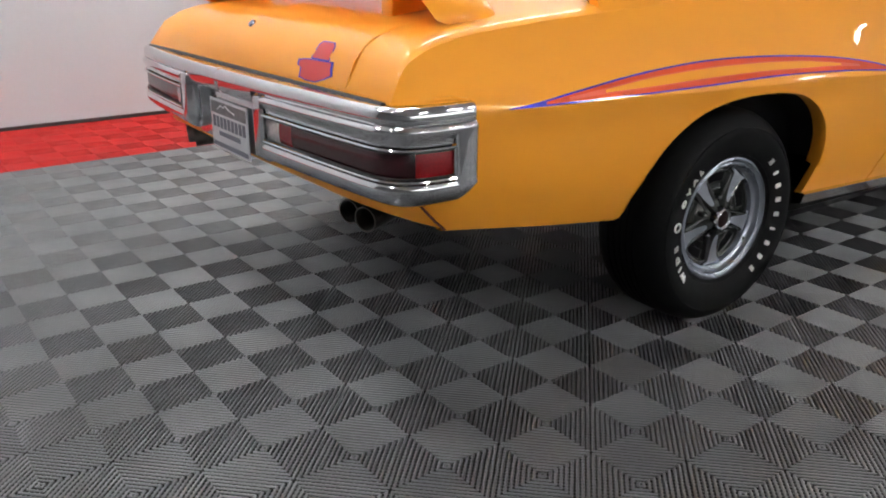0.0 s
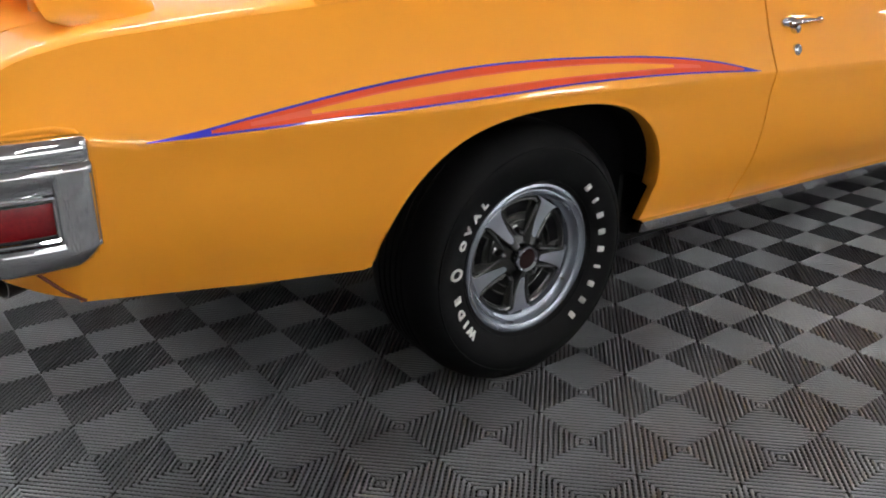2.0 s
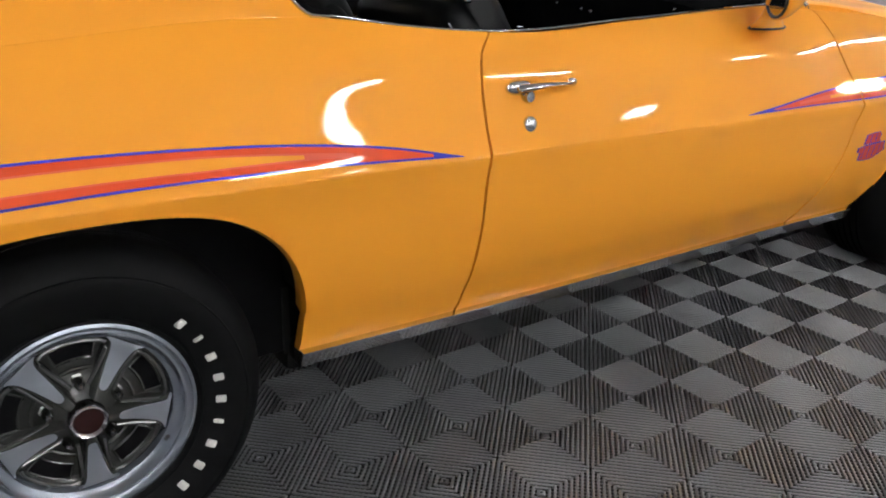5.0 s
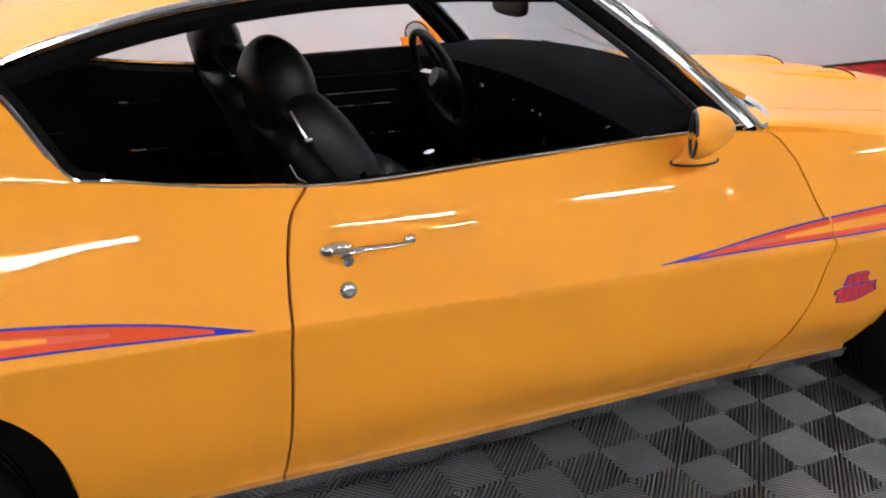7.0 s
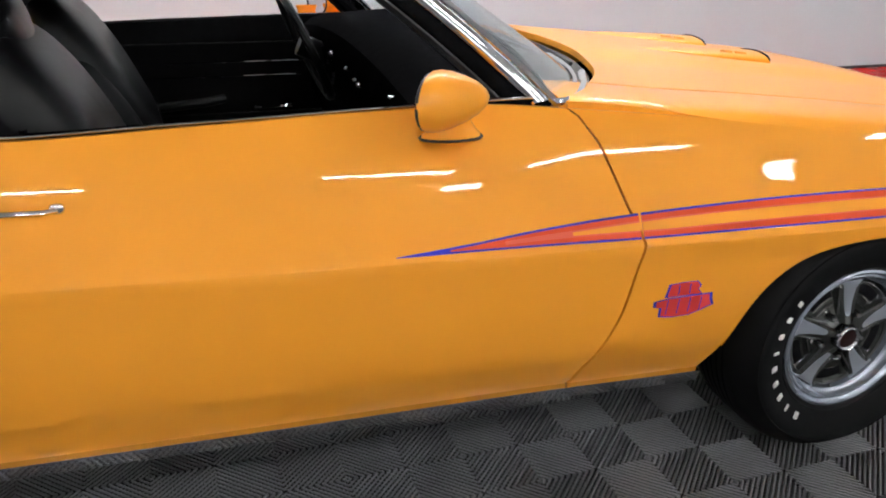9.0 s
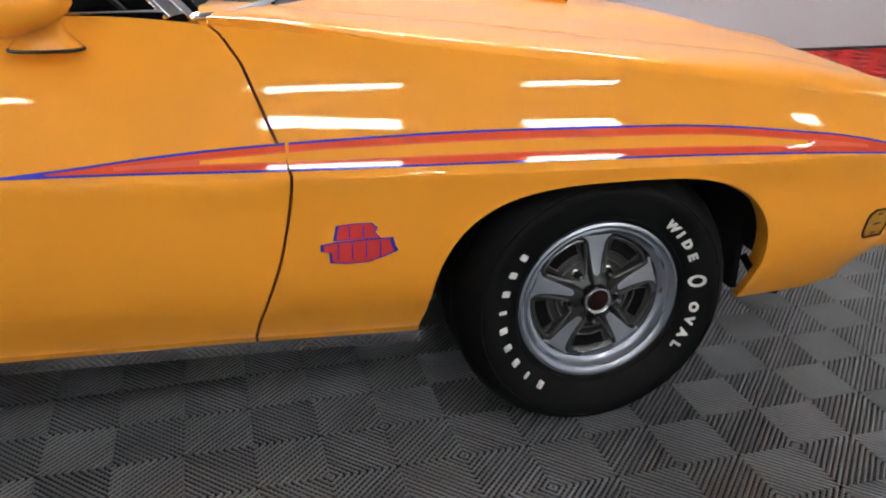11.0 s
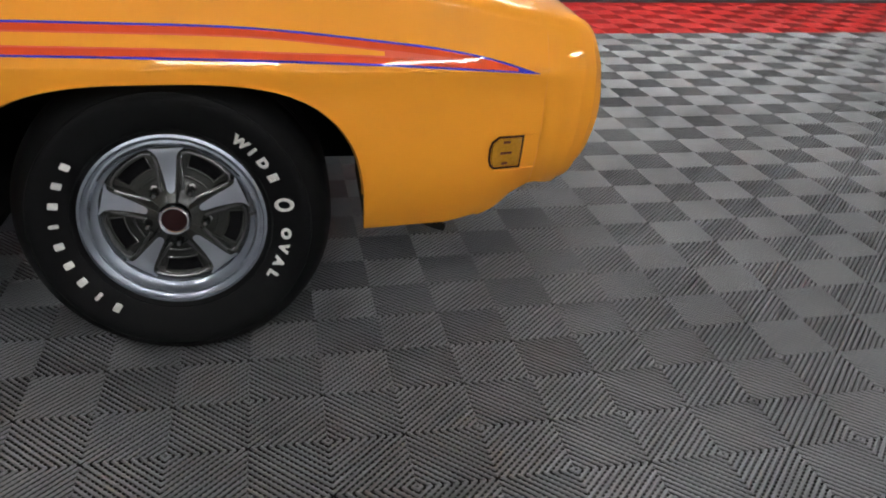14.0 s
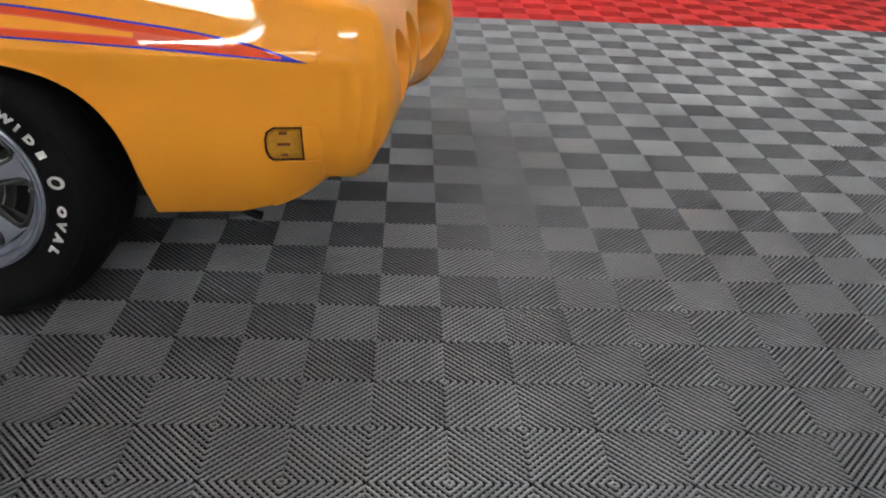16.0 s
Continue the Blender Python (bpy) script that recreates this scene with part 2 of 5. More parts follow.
mesh("diffuser", *block((-0.60, -0.14, -0.02), (0.60, 0.14, 0.004), 0.004), GLOW, first, "glowing white diffuser")
for a in (-0.45, 0.45):
    mesh("hanger", *tube([(a, 0, 0.06), (a, 0, 0.10)], 0.006), STEEL, first)
# added fill lamps: squares towards the wall, first square along it, spacing, count
FILL_ROWS = ((-78.2, -54, 8.3, 16), (-75.2, -54, 8.3, 16), (6, 56, 11, 1), (5, -40, 20, 2))
spots = [lay(i0 + step * k, jj) for jj, i0, step, many in FILL_ROWS for k in range(many)]
# more added fill lamps beyond the car, to brighten wall and floor
spots += [(x, 2.6 + 0.035 * x) for x in (0.4, 2.4)] + [(-4.0, 3.3), (-1.6, 3.4)] + [(x, 3.2) for x in (3.9, 5.4)]
# row beside the car, placed from its glints on the flank
spots += [(x, -4.5 + 0.035 * (x - 3.0)) for x in (-0.15, 3.02, 5.55, 12.3)]
# short lamps further out, placed from smaller glints
small = [(-1.0, -6.3), (4.2, -6.3), (8.8, -6.3), (9.3, -4.28)]
for n, (x, y) in enumerate(spots + small):
    m = pose(x, y, HIGH - 0.10, 0, 0, 2) @ Matrix.Diagonal((0.4 if (x, y) in small else 1.0, 1.0, 1.0, 1.0))
    if n == 0:
        first.matrix_basis = m
    else:
        copy_thing(first, m)


def square_tile():
    """One tile of two by two squares: ribs in diamonds round its middle, over finer cross ribs."""
    vs, fs = [], []
    n = 18
    step = 2 * CELL / n

    def ends(c):
        c = min(max(c, 0.0), 2 * CELL)
        return ((c, 0.0), (0.0, c)) if c <= CELL else ((CELL, c - CELL), (c - CELL, CELL))

    prof = ((-0.280, -0.014), (-0.276, -0.0035), (-0.238, -0.0020), (-0.176, -0.0009), (-0.088, -0.0002), (0.0, 0.0), (0.088, -0.0002), (0.176, -0.0009), (0.238, -0.0020), (0.276, -0.0035), (0.280, -0.014))
    for sx, sy in ((1, 1), (-1, 1), (-1, -1), (1, -1)):
        for k in range(n):
            c = (k + 0.5) * step
            q = len(vs)
            for o, z in prof:
                e0, e1 = ends(c + o * step)
                vs += [(sx * e0[0], sy * e0[1], z), (sx * e1[0], sy * e1[1], z)]
            fs += [(q + 2 * m, q + 2 * m + 1, q + 2 * m + 3, q + 2 * m + 2) for m in range(10)]
        for k in range(-8, 9):
            c = k * CELL / 9
            p0, p1 = ((c, 0.0), (CELL, CELL - c)) if c >= 0 else ((0.0, -c), (CELL + c, CELL))
            w = 0.0014
            q = len(vs)
            vs += [(sx * (p0[0] + w), sy * (p0[1] - w), -0.0050), (sx * (p0[0] - w), sy * (p0[1] + w), -0.0050), (sx * (p1[0] - w), sy * (p1[1] + w), -0.0050), (sx * (p1[0] + w), sy * (p1[1] - w), -0.0050)]
            fs.append((q, q + 1, q + 2, q + 3))
    # rib sides take the groove colour, which holds shade as well as dirt
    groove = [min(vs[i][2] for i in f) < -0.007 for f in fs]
    return vs, fs, groove


# ---- car: shape of the body ----
YC = 0.88                                             # middle plane of the car
car = new("car")
car.location = (0, 0, 0)
tagged(car, "bright orange two-door muscle coupe with striped flanks", "car")

crease_y = spline((-1.17, -1.1, -1.0, -0.5, 0, 0.75, 1.65, 2.15, 2.85, 3.2, 3.45, 3.62), (-0.015, -0.042, -0.052, -0.058, -0.060, -0.062, -0.074, -0.078, -0.070, -0.052, -0.026, -0.004))
top_z = spline((-1.17, -1.12, -1.07, -1.0, -0.8, -0.5, 0, 0.3, 0.5, 0.7, 0.884, 1.3, 1.76, 2.0, 2.15, 2.4, 2.8, 3.1, 3.4, 3.62), (0.795, 0.865, 0.893, 0.912, 0.934, 0.953, 0.978, 0.995, 0.992, 0.962, 0.943, 0.947, 0.957, 0.957, 0.943, 0.903, 0.855, 0.815, 0.767, 0.725))
sill_y = spline((-1.17, 0.4, 0.8, 2.1, 2.45, 3.23, 3.62), (0.03, 0.028, 0.026, 0.050, 0.055, 0.075, 0.085))


def crease_z(x):
    return 0.738 - 0.0265 * x


def sill_z(x):
    return float(np.interp(x, (-1.17, -1.02001, -1.02, -0.7, -0.42, 0.4, 1.1, 2.0, 2.45, 3.22, 3.43, 3.5, 3.56, 3.62), (0.775, 0.775, 0.477, 0.431, 0.397, 0.340, 0.323, 0.298, 0.281, 0.262, 0.272, 0.290, 0.33, 0.365)))


def on_door(x):
    return smooth((x - 0.62) / 0.40) * smooth((2.10 - x) / 0.26)


def section(ds, slopes):
    """How far in the flank stands at a height above the crease, from its slope at some heights."""
    slope = spline(ds, slopes)
    grid = np.linspace(0.0, 0.30, 151)
    g = np.array([slope(d) for d in grid])
    total = np.concatenate(([0.0], np.cumsum(0.5 * (g[1:] + g[:-1]) * np.diff(grid))))
    return (lambda d: float(np.interp(d, grid, total))), slope


REAR = section((0, 0.008, 0.018, 0.026, 0.036, 0.05, 0.08, 0.14, 0.20, 0.25, 0.30), (0.45, 0.515, 0.55, 0.57, 0.575, 0.565, 0.55, 0.55, 0.60, 0.72, 0.85))
HIP = section((0, 0.01, 0.018, 0.026, 0.036, 0.048, 0.06, 0.08, 0.106, 0.125, 0.143, 0.155, 0.17, 0.20, 0.25, 0.30), (0.40, 0.47, 0.525, 0.555, 0.56, 0.54, 0.512, 0.482, 0.456, 0.438, 0.438, 0.47, 0.53, 0.58, 0.66, 0.80))
DOOR = section((0, 0.006, 0.02, 0.03, 0.05, 0.08, 0.10, 0.135, 0.148, 0.160, 0.175, 0.20, 0.24, 0.30), (0.40, 0.425, 0.44, 0.448, 0.455, 0.458, 0.458, 0.465, 0.50, 0.57, 0.615, 0.64, 0.66, 0.67))
FRONT = section((0, 0.01, 0.02, 0.03, 0.045, 0.06, 0.08, 0.10, 0.13, 0.16, 0.20, 0.30), (0.30, 0.42, 0.48, 0.495, 0.497, 0.49, 0.474, 0.468, 0.48, 0.54, 0.70, 1.0))
TIP = section((0, 0.01, 0.02, 0.03, 0.045, 0.06, 0.08, 0.10, 0.13, 0.16, 0.20, 0.30), (0.30, 0.40, 0.44, 0.46, 0.485, 0.51, 0.545, 0.58, 0.63, 0.69, 0.78, 1.0))
FENDER = section((0, 0.01, 0.02, 0.03, 0.042, 0.055, 0.07, 0.085, 0.10, 0.12, 0.14, 0.155, 0.166, 0.19, 0.24, 0.30), (0.42, 0.50, 0.54, 0.572, 0.59, 0.578, 0.552, 0.52, 0.495, 0.473, 0.460, 0.475, 0.50, 0.56, 0.75, 1.0))


def inset(x, d, k=0):
    """Inset (k = 0) or slope (k = 1) of the flank at a height d above the crease."""
    w = on_door(x)
    d = max(d, 0.0)
    if x > 1.5:
        f = smooth((x - 3.08) / 0.62)
        g = smooth((x - 3.44) / 0.17)
        rest = f * (g * TIP[k](d) + (1 - g) * FRONT[k](d)) + (1 - f) * FENDER[k](d)
    else:
        h = smooth((x - 0.38) / 0.26)
        rest = h * HIP[k](d) + (1 - h) * REAR[k](d)
    return w * DOOR[k](d) + (1 - w) * rest


def top_y(x):
    """Upper edge of the flank."""
    return crease_y(x) + inset(x, top_z(x) - crease_z(x))


def side_y(x, z):
    """How far out the flank stands at a place along the car and a height."""
    c, y0 = crease_z(x), crease_y(x)
    if z >= c:
        return y0 + inset(x, min(z, top_z(x) + 0.02) - c)
    low = min(sill_z(x), 0.48)
    d, full = c - z, max(c - low, 0.05)
    q = d / full
    tuck = 0.012 - 0.006 * on_door(x)
    y = y0 + tuck * smooth(d / 0.07) + (sill_y(x) - y0 - tuck) * max(q, 0.0) ** 3.0
    return y + 0.005 * math.exp(-(((full - d - 0.065) / 0.028) ** 2)) * smooth(full / 0.3) * smooth((3.40 - x) / 0.3)


def arch_z(x):
    """Lower edge of the flank over a wheel, or None."""
    for cx, back, ahead, base, high, n0, n1 in ((0.0, 0.432, 0.412, 0.395, 0.320, 2.25, 2.8), (2.838, 0.399, 0.397, 0.315, 0.322, 3.0, 3.0)):
        half, n = (back, n0) if x < cx else (ahead, n1)
        u = abs(x - cx) / half
        if u < 1:
            return base + high * (1 - u**n) ** (1 / n)
    return None


def low_z(x):
    a = arch_z(x)
    return max(a, sill_z(x)) if a is not None else sill_z(x)


def door_back(z):
    return float(np.interp(z, (0.28, 0.36, 0.403, 0.555, 0.676, 0.768, 0.833, 0.886, 0.916, 0.945), (0.795, 0.802, 0.806, 0.813, 0.817, 0.822, 0.830, 0.842, 0.856, 0.888)))


def door_front(z):
    return float(np.interp(z, (0.27, 0.33, 0.363, 0.43, 0.519, 0.60, 0.655, 0.685, 0.71, 0.757, 0.822, 0.878, 0.929, 0.958), (2.075, 2.083, 2.092, 2.112, 2.138, 2.154, 2.161, 2.163, 2.155, 2.135, 2.110, 2.088, 2.052, 2.007)))


def flip(vs, side):
    return vs if side > 0 else [(v[0], 2 * YC - v[1], v[2]) for v in vs]


def flipped(piece, side):
    return flip(piece[0], side), piece[1]


def flank_rows(cols, shift, n=30):
    """Columns of the flank, split level with the crease so that the rows above the arches stay even."""
    rows = []
    for x0 in cols:
        z0, z1 = low_z(x0), top_z(x0)
        zm = crease_z(x0) - 0.012
        zm = max(zm + (0.775 - zm) * smooth((-0.90 - x0) / 0.12), z0 + 0.006 if x0 > -1.02 else z0)
        zs = [z0 + (zm - z0) * k / 14 for k in range(14)] + [zm + 0.004 * k for k in range(3)] + [zm + 0.012 + (z1 - zm - 0.012) * (k / 24) ** 1.3 for k in range(25)]
        zs = sorted(min(z, z1) for z in zs)
        rows.append([(shift(x0, z), side_y(x0, z), z) for z in zs])
    return rows


def flank(name, cols, shift, side, label=""):
    vs, fs = thick(flank_rows(cols, shift), (0, 0.022, 0))
    fs = [f for f in fs if not (min(vs[i][0] for i in f) < -1.02 and max(vs[i][2] for i in f) < 0.7755)]
    return mesh(name, flip(vs, side), fs, ORANGE, car, label, lean=True, angle=35)


def span(a, b, n):
    return [a + (b - a) * k / n for k in range(n + 1)]


def arch_cols(cx, back, ahead, n=26):
    return [cx - back * math.cos(math.pi / 2 * k / n) for k in range(n)] + [cx + ahead * math.sin(math.pi / 2 * k / n) for k in range(n + 1)]


GAP = 0.0032
quarter_cols = span(-1.165, -1.0201, 14) + [-1.0199] + span(-0.998, -0.450, 12) + arch_cols(0.0, 0.4319, 0.4119) + span(0.415, 0.822 - GAP, 12)
fender_cols = span(2.163 + GAP, 2.43, 8) + arch_cols(2.838, 0.3989, 0.3969) + span(3.238, 3.6152, 12)


def quarter_shift(x, z):
    return x + smooth((x - 0.45) / 0.36) * (door_back(z) - 0.822)


def fender_shift(x, z):
    return x + smooth((2.40 - x) / 0.23) * (door_front(z) - 2.163)


def top_curve(x):
    """Cross-section of the deck or wing top, from the flank's upper edge inwards: a list of (y, z)."""
    y0, z0 = top_y(x), top_z(x)
    c = crease_z(x)
    slope = inset(x, z0 - c, 1)
    if x < 1.0:
        y3, z3 = YC, deck_z(x)
        l2 = 0.55
        z2 = z3 - 0.012
    else:
        y3, z3 = 0.25, hood_edge(x)
        l2 = 0.11
        z2 = z3 + 0.004
    rise = max(0.8 * (z3 - z0), 0.008)
    p = [(y0, z0), (y0 + slope * rise, z0 + rise), (y3 - l2, z2), (y3, z3)]
    out = []
    for k in range(25):
        t = k / 24
        b = ((1 - t) ** 3, 3 * t * (1 - t) ** 2, 3 * t * t * (1 - t), t**3)
        out.append((sum(w * q[0] for w, q in zip(b, p)), sum(w * q[1] for w, q in zip(b, p))))
    return out


deck_z = spline((-1.17, -1.15, -1.12, -1.06, -0.98, -0.9, -0.6, -0.2, 0.4), (0.795, 0.855, 0.900, 0.938, 0.957, 0.968, 0.995, 1.02, 1.03))
hood_edge = spline((2.0, 2.13, 2.3, 2.55, 2.8, 3.08, 3.35, 3.62), (0.968, 0.960, 0.940, 0.916, 0.889, 0.856, 0.824, 0.772))


def top_at(x, y):
    c = top_curve(x)
    return float(np.interp(y, [p[0] for p in c], [p[1] for p in c]))


def hood_z(x, y):
    """Height of the bonnet, with a raised middle."""
    u = abs(y - YC) / (YC - 0.25)
    return hood_edge(x) + 0.028 * (1 - u**2) + 0.018 * smooth((0.62 - u) / 0.25) * smooth((3.62 - x) / 0.5) * smooth((x - 2.2) / 0.3)


doors = {}
for side in (1, -1):
    flank("quarter_panel", quarter_cols, quarter_shift, side)
    rows = []
    for u in span(0.0, 1.0, 30):
        row = []
        xm = 0.822 + GAP + (1.341 - 2 * GAP) * u
        z0, z1, zc = low_z(xm), top_z(xm), crease_z(xm)
        for z in [z0 + (zc - z0) * k / 16 for k in range(16)] + [zc + (z1 - zc) * (k / 24) ** 1.3 for k in range(25)]:
            x = door_back(z) + GAP + (door_front(z) - door_back(z) - 2 * GAP) * u
            row.append((x, side_y(x, max(z, crease_z(x)) if z >= zc else min(z, crease_z(x))), z))
        rows.append(row)
    vs, fs = thick(rows, (0, 0.022, 0))
    doors[side] = mesh("door", flip(vs, side), fs, ORANGE, car, "orange door with lowered window", lean=True, angle=35)
    flank("front_fender", fender_cols, fender_shift, side)
    # tops of the quarter and of the fender
    rows = []
    for x in span(-1.168, 0.36, 30):
        ya = top_y(x)
        rows.append([(x, ya + (0.205 - ya) * k / 14, top_at(x, ya + (0.205 - ya) * k / 14)) for k in range(15)])
    vs, fs = thick(rows, (0, 0.002, -0.02))
    mesh("quarter_top", flip(vs, side), fs, ORANGE, car, lean=True, angle=50)
    rows = []
    for x in span(2.02, 3.606, 40):
        ya = top_y(x)
        rows.append([(x, ya + (0.247 - ya) * k / 14, top_at(x, ya + (0.247 - ya) * k / 14)) for k in range(15)])
    vs, fs = thick(rows, (0, 0.002, -0.02))
    mesh("fender_top", flip(vs, side), fs, ORANGE, car, lean=True, angle=50)
    # dark jambs behind the shut lines
    for line in (door_back, door_front):
        zs = span(0.30, 0.905, 20)
        rows = [[(line(z) - 0.014, side_y(line(z), z) + 0.012, z), (line(z) + 0.014, side_y(line(z), z) + 0.012, z)] for z in zs]
        vs, fs = thick(rows, (0, 0.004, 0))
        mesh("door_jamb", flip(vs, side), fs, SHUT, car, lean=True)
    # trim along the sill
    rows = []
    for x in span(0.418, 2.432, 24):
        zt, y0 = sill_z(x), sill_y(x)
        rows.append([(x, y0 - 0.004, zt + 0.001), (x, y0 - 0.014, zt - 0.003), (x, y0 - 0.014, zt - 0.007), (x, y0 - 0.0105, zt - 0.009), (x, y0 - 0.0045, zt - 0.036), (x, y0 + 0.03, zt - 0.042), (x, y0 + 0.03, zt)])
    vs, fs = loft(rows, ring=True)
    mesh("rocker_trim", flip(vs, side), fs + [tuple(range(7)), tuple(len(vs) - 1 - j for j in range(7))], DULL_CHROME, car, "polished metal sill trim", lean=True)
    # moulding along the window line
    path = [(x, top_y(x) + 0.005, top_z(x) + 0.006) for x in span(0.535, 1.96, 40)]
    vs, fs = tube(path, 0.0028, 8)
    mesh("belt_moulding", flip(vs, side), fs, DULL_CHROME, car, lean=True)
    path = [(x, top_y(x) + 0.017, top_z(x) - 0.002) for x in span(0.535, 1.96, 40)]
    vs, fs = tube(path, 0.009, 6)
    mesh("window_seal", flip(vs, side), fs, DASH, car, lean=True)
    # lips and liners of the wheel openings
    for cx, back, ahead, lip in ((0.0, 0.431, 0.411, 0.405), (2.838, 0.398, 0.396, 0.33)):
        xs = arch_cols(cx, back, ahead, 18)
        outer = [(x, side_y(x, arch_z(x)), arch_z(x)) for x in xs]
        rows = [[(p[0], p[1] - 0.003, p[2] + 0.006) for p in outer], [(p[0], p[1] - 0.002, p[2] - 0.003) for p in outer], [(p[0] + (cx - p[0]) * 0.012, p[1] + 0.012, p[2] - 0.006) for p in outer], [(p[0], p[1] + 0.045, p[2] + 0.002) for p in outer]]
        mesh("arch_lip", flip(loft(rows)[0], side), loft(rows)[1], ORANGE, car, lean=True, angle=60)
        rows = [[(cx + (x - cx) * 1.04, y, arch_z(x) + 0.012) for x in xs] for y in (0.02, 0.20, 0.42)]
        vs, fs = thick(rows, (0, 0, 0.01))
        mesh("wheelhouse", flip(vs, side), fs, DARK, car, "matt black inner wheel arch")
        vs, fs = block((cx - 0.46, 0.42, 0.31), (cx + 0.46, 0.44, 0.78))
        mesh("wheelhouse", flip(vs, side), fs, DASH, car)
        for x0, z0 in ((cx - back - 0.022, 0.41 if cx < 1 else 0.27), (cx + ahead + 0.006, 0.29 if cx < 1 else 0.27)):
            vs, fs = block((x0, 0.11, z0), (x0 + 0.016, 0.43, 0.66))
            mesh("splash_panel", flip(vs, side), fs, DARK, car)

# trunk lid, with a gap to the quarters
rows = [[(x, y, top_at(x, min(y, 2 * YC - y))) for y in span(0.2062, 2 * YC - 0.2062, 40)] for x in span(-1.166, -0.32, 34)]
trunk = mesh("trunk_lid", *thick(rows, (0, 0, -0.02)), ORANGE, car, lean=True, angle=50)
rows = [[(x, y, top_at(x, min(y, 2 * YC - y)) - 0.012) for y in span(0.15, 2 * YC - 0.15, 20)] for x in span(-1.155, -0.2, 16)]
mesh("trunk_gutter", *thick(rows, (0, 0, -0.01)), SHUT, car, lean=True)
rows = [[(x, y, top_at(x, min(y, 2 * YC - y))) for y in span(0.2095, 2 * YC - 0.2095, 20)] for x in span(-0.315, 0.02, 8)]
mesh("rear_deck", *thick(rows, (0, 0, -0.02)), ORANGE, car, lean=True)

# ---- car: bonnet and nose ----
def hood_back(y):
    """Rear edge of the bonnet, swept back at the corners."""
    u = min(abs(y - YC) / 0.63, 1.0)
    return 2.33 - 0.16 * u**3


rows = []
for k in range(41):
    y = 0.253 + (2 * YC - 0.506) * k / 40
    xa = hood_back(y)
    rows.append([(xa + (3.60 - xa) * t, y, hood_z(xa + (3.60 - xa) * t, y)) for t in span(0, 1, 40)])
hood = mesh("hood", *thick(rows, (0, 0, -0.018)), ORANGE, car, "orange bonnet with raised middle and two scoops", lean=True, angle=50)
for k in (-1, 1):
    # long shallow scoop with its dark mouth towards the nose
    cy = YC + 0.165 * k
    sec = []
    for x, w, h in ((2.52, 0.02, 0.001), (2.66, 0.06, 0.011), (2.82, 0.080, 0.020), (2.955, 0.086, 0.025)):
        sec.append([(x, cy + w * math.cos(a), hood_z(x, cy) - 0.003 + h * math.sin(a)) for a in span(0, math.pi, 12)])
    mesh("hood_scoop", *thick(sec, (0, 0, -0.004)), ORANGE, hood, lean=True)
    mouth = [(2.9545, cy + 0.080 * math.cos(a), hood_z(2.953, cy) - 0.002 + 0.021 * math.sin(a)) for a in span(0, math.pi, 12)]
    mesh("scoop_mouth", mouth, [tuple(range(len(mouth)))], DARK, hood, "dark scoop mouth", lean=True)
    vs, fs = tube([(p[0] + 0.001, p[1], p[2] + 0.0035) for p in mouth], 0.0035, 6)
    mesh("mouth_edge", vs, fs, DARK, hood, lean=True)
    for m in range(2):
        x0 = 2.80 + 0.05 * m
        vs, fs = block((x0, cy - 0.060, 0), (x0 + 0.038, cy - 0.056, 0.012))
        vs = [(v[0], v[1] + (0.004 if v[2] > 0.006 else 0.0), hood_z(v[0], cy) + 0.0125 + v[2] * 0.5) for v in vs]
        mesh("print_bar", vs, fs, SEAM, hood, lean=True, smooth=False)

# black cowl between bonnet and windscreen
rows = [[(hood_back(y) - 0.01 - 0.13 * t, y, hood_z(hood_back(y), y) - 0.022 - 0.012 * t) for t in span(0, 1, 4)] for y in span(0.26, 2 * YC - 0.26, 24)]
cowl = mesh("cowl", *thick(rows, (0, 0, -0.01)), SEAL, car, "black cowl panel with air slots", lean=True)
for cy in (0.50, 1.05):
    mesh("wiper", *tube([(hood_back(cy) - 0.05, cy, 0.955), (2.235, cy + 0.16, 0.975), (2.21, cy + 0.42, 0.985)], 0.006, 6), SEAL, car, lean=True)

plan_pts = [Vector(p) for p in ((3.6164, -0.004), (3.66, 0.001), (3.703, 0.010), (3.736, 0.026), (3.757, 0.050), (3.768, 0.085), (3.774, 0.13), (3.780, 0.20), (3.787, 0.30), (3.794, 0.42), (3.803, 0.55), (3.815, 0.66), (3.845, 0.75), (3.880, 0.82), (3.890, 0.88))]
set_back = spline((0.34, 0.363, 0.42, 0.485, 0.57, 0.623, 0.677, 0.709, 0.735, 0.753), (0.19, 0.115, 0.044, 0.012, 0.0, 0.010, 0.027, 0.045, 0.078, 0.115))


def nose_point(s, z):
    """A point of the nose: s from 0 at the seam to 14 at the middle, at a height."""
    i = min(int(s), 13)
    f = s - i
    p = plan_pts[i].lerp(plan_pts[i + 1], f)
    d = (plan_pts[min(i + 1, 14)] - plan_pts[max(i - 1, 0)]).normalized()
    nrm = Vector((d.y, -d.x))
    w = smooth(s / 6.0)
    low = side_y(3.615, z) - crease_y(3.615)
    inset = (1 - w) * low + w * set_back(z)
    q = p - nrm * inset
    return (q.x, q.y, z)


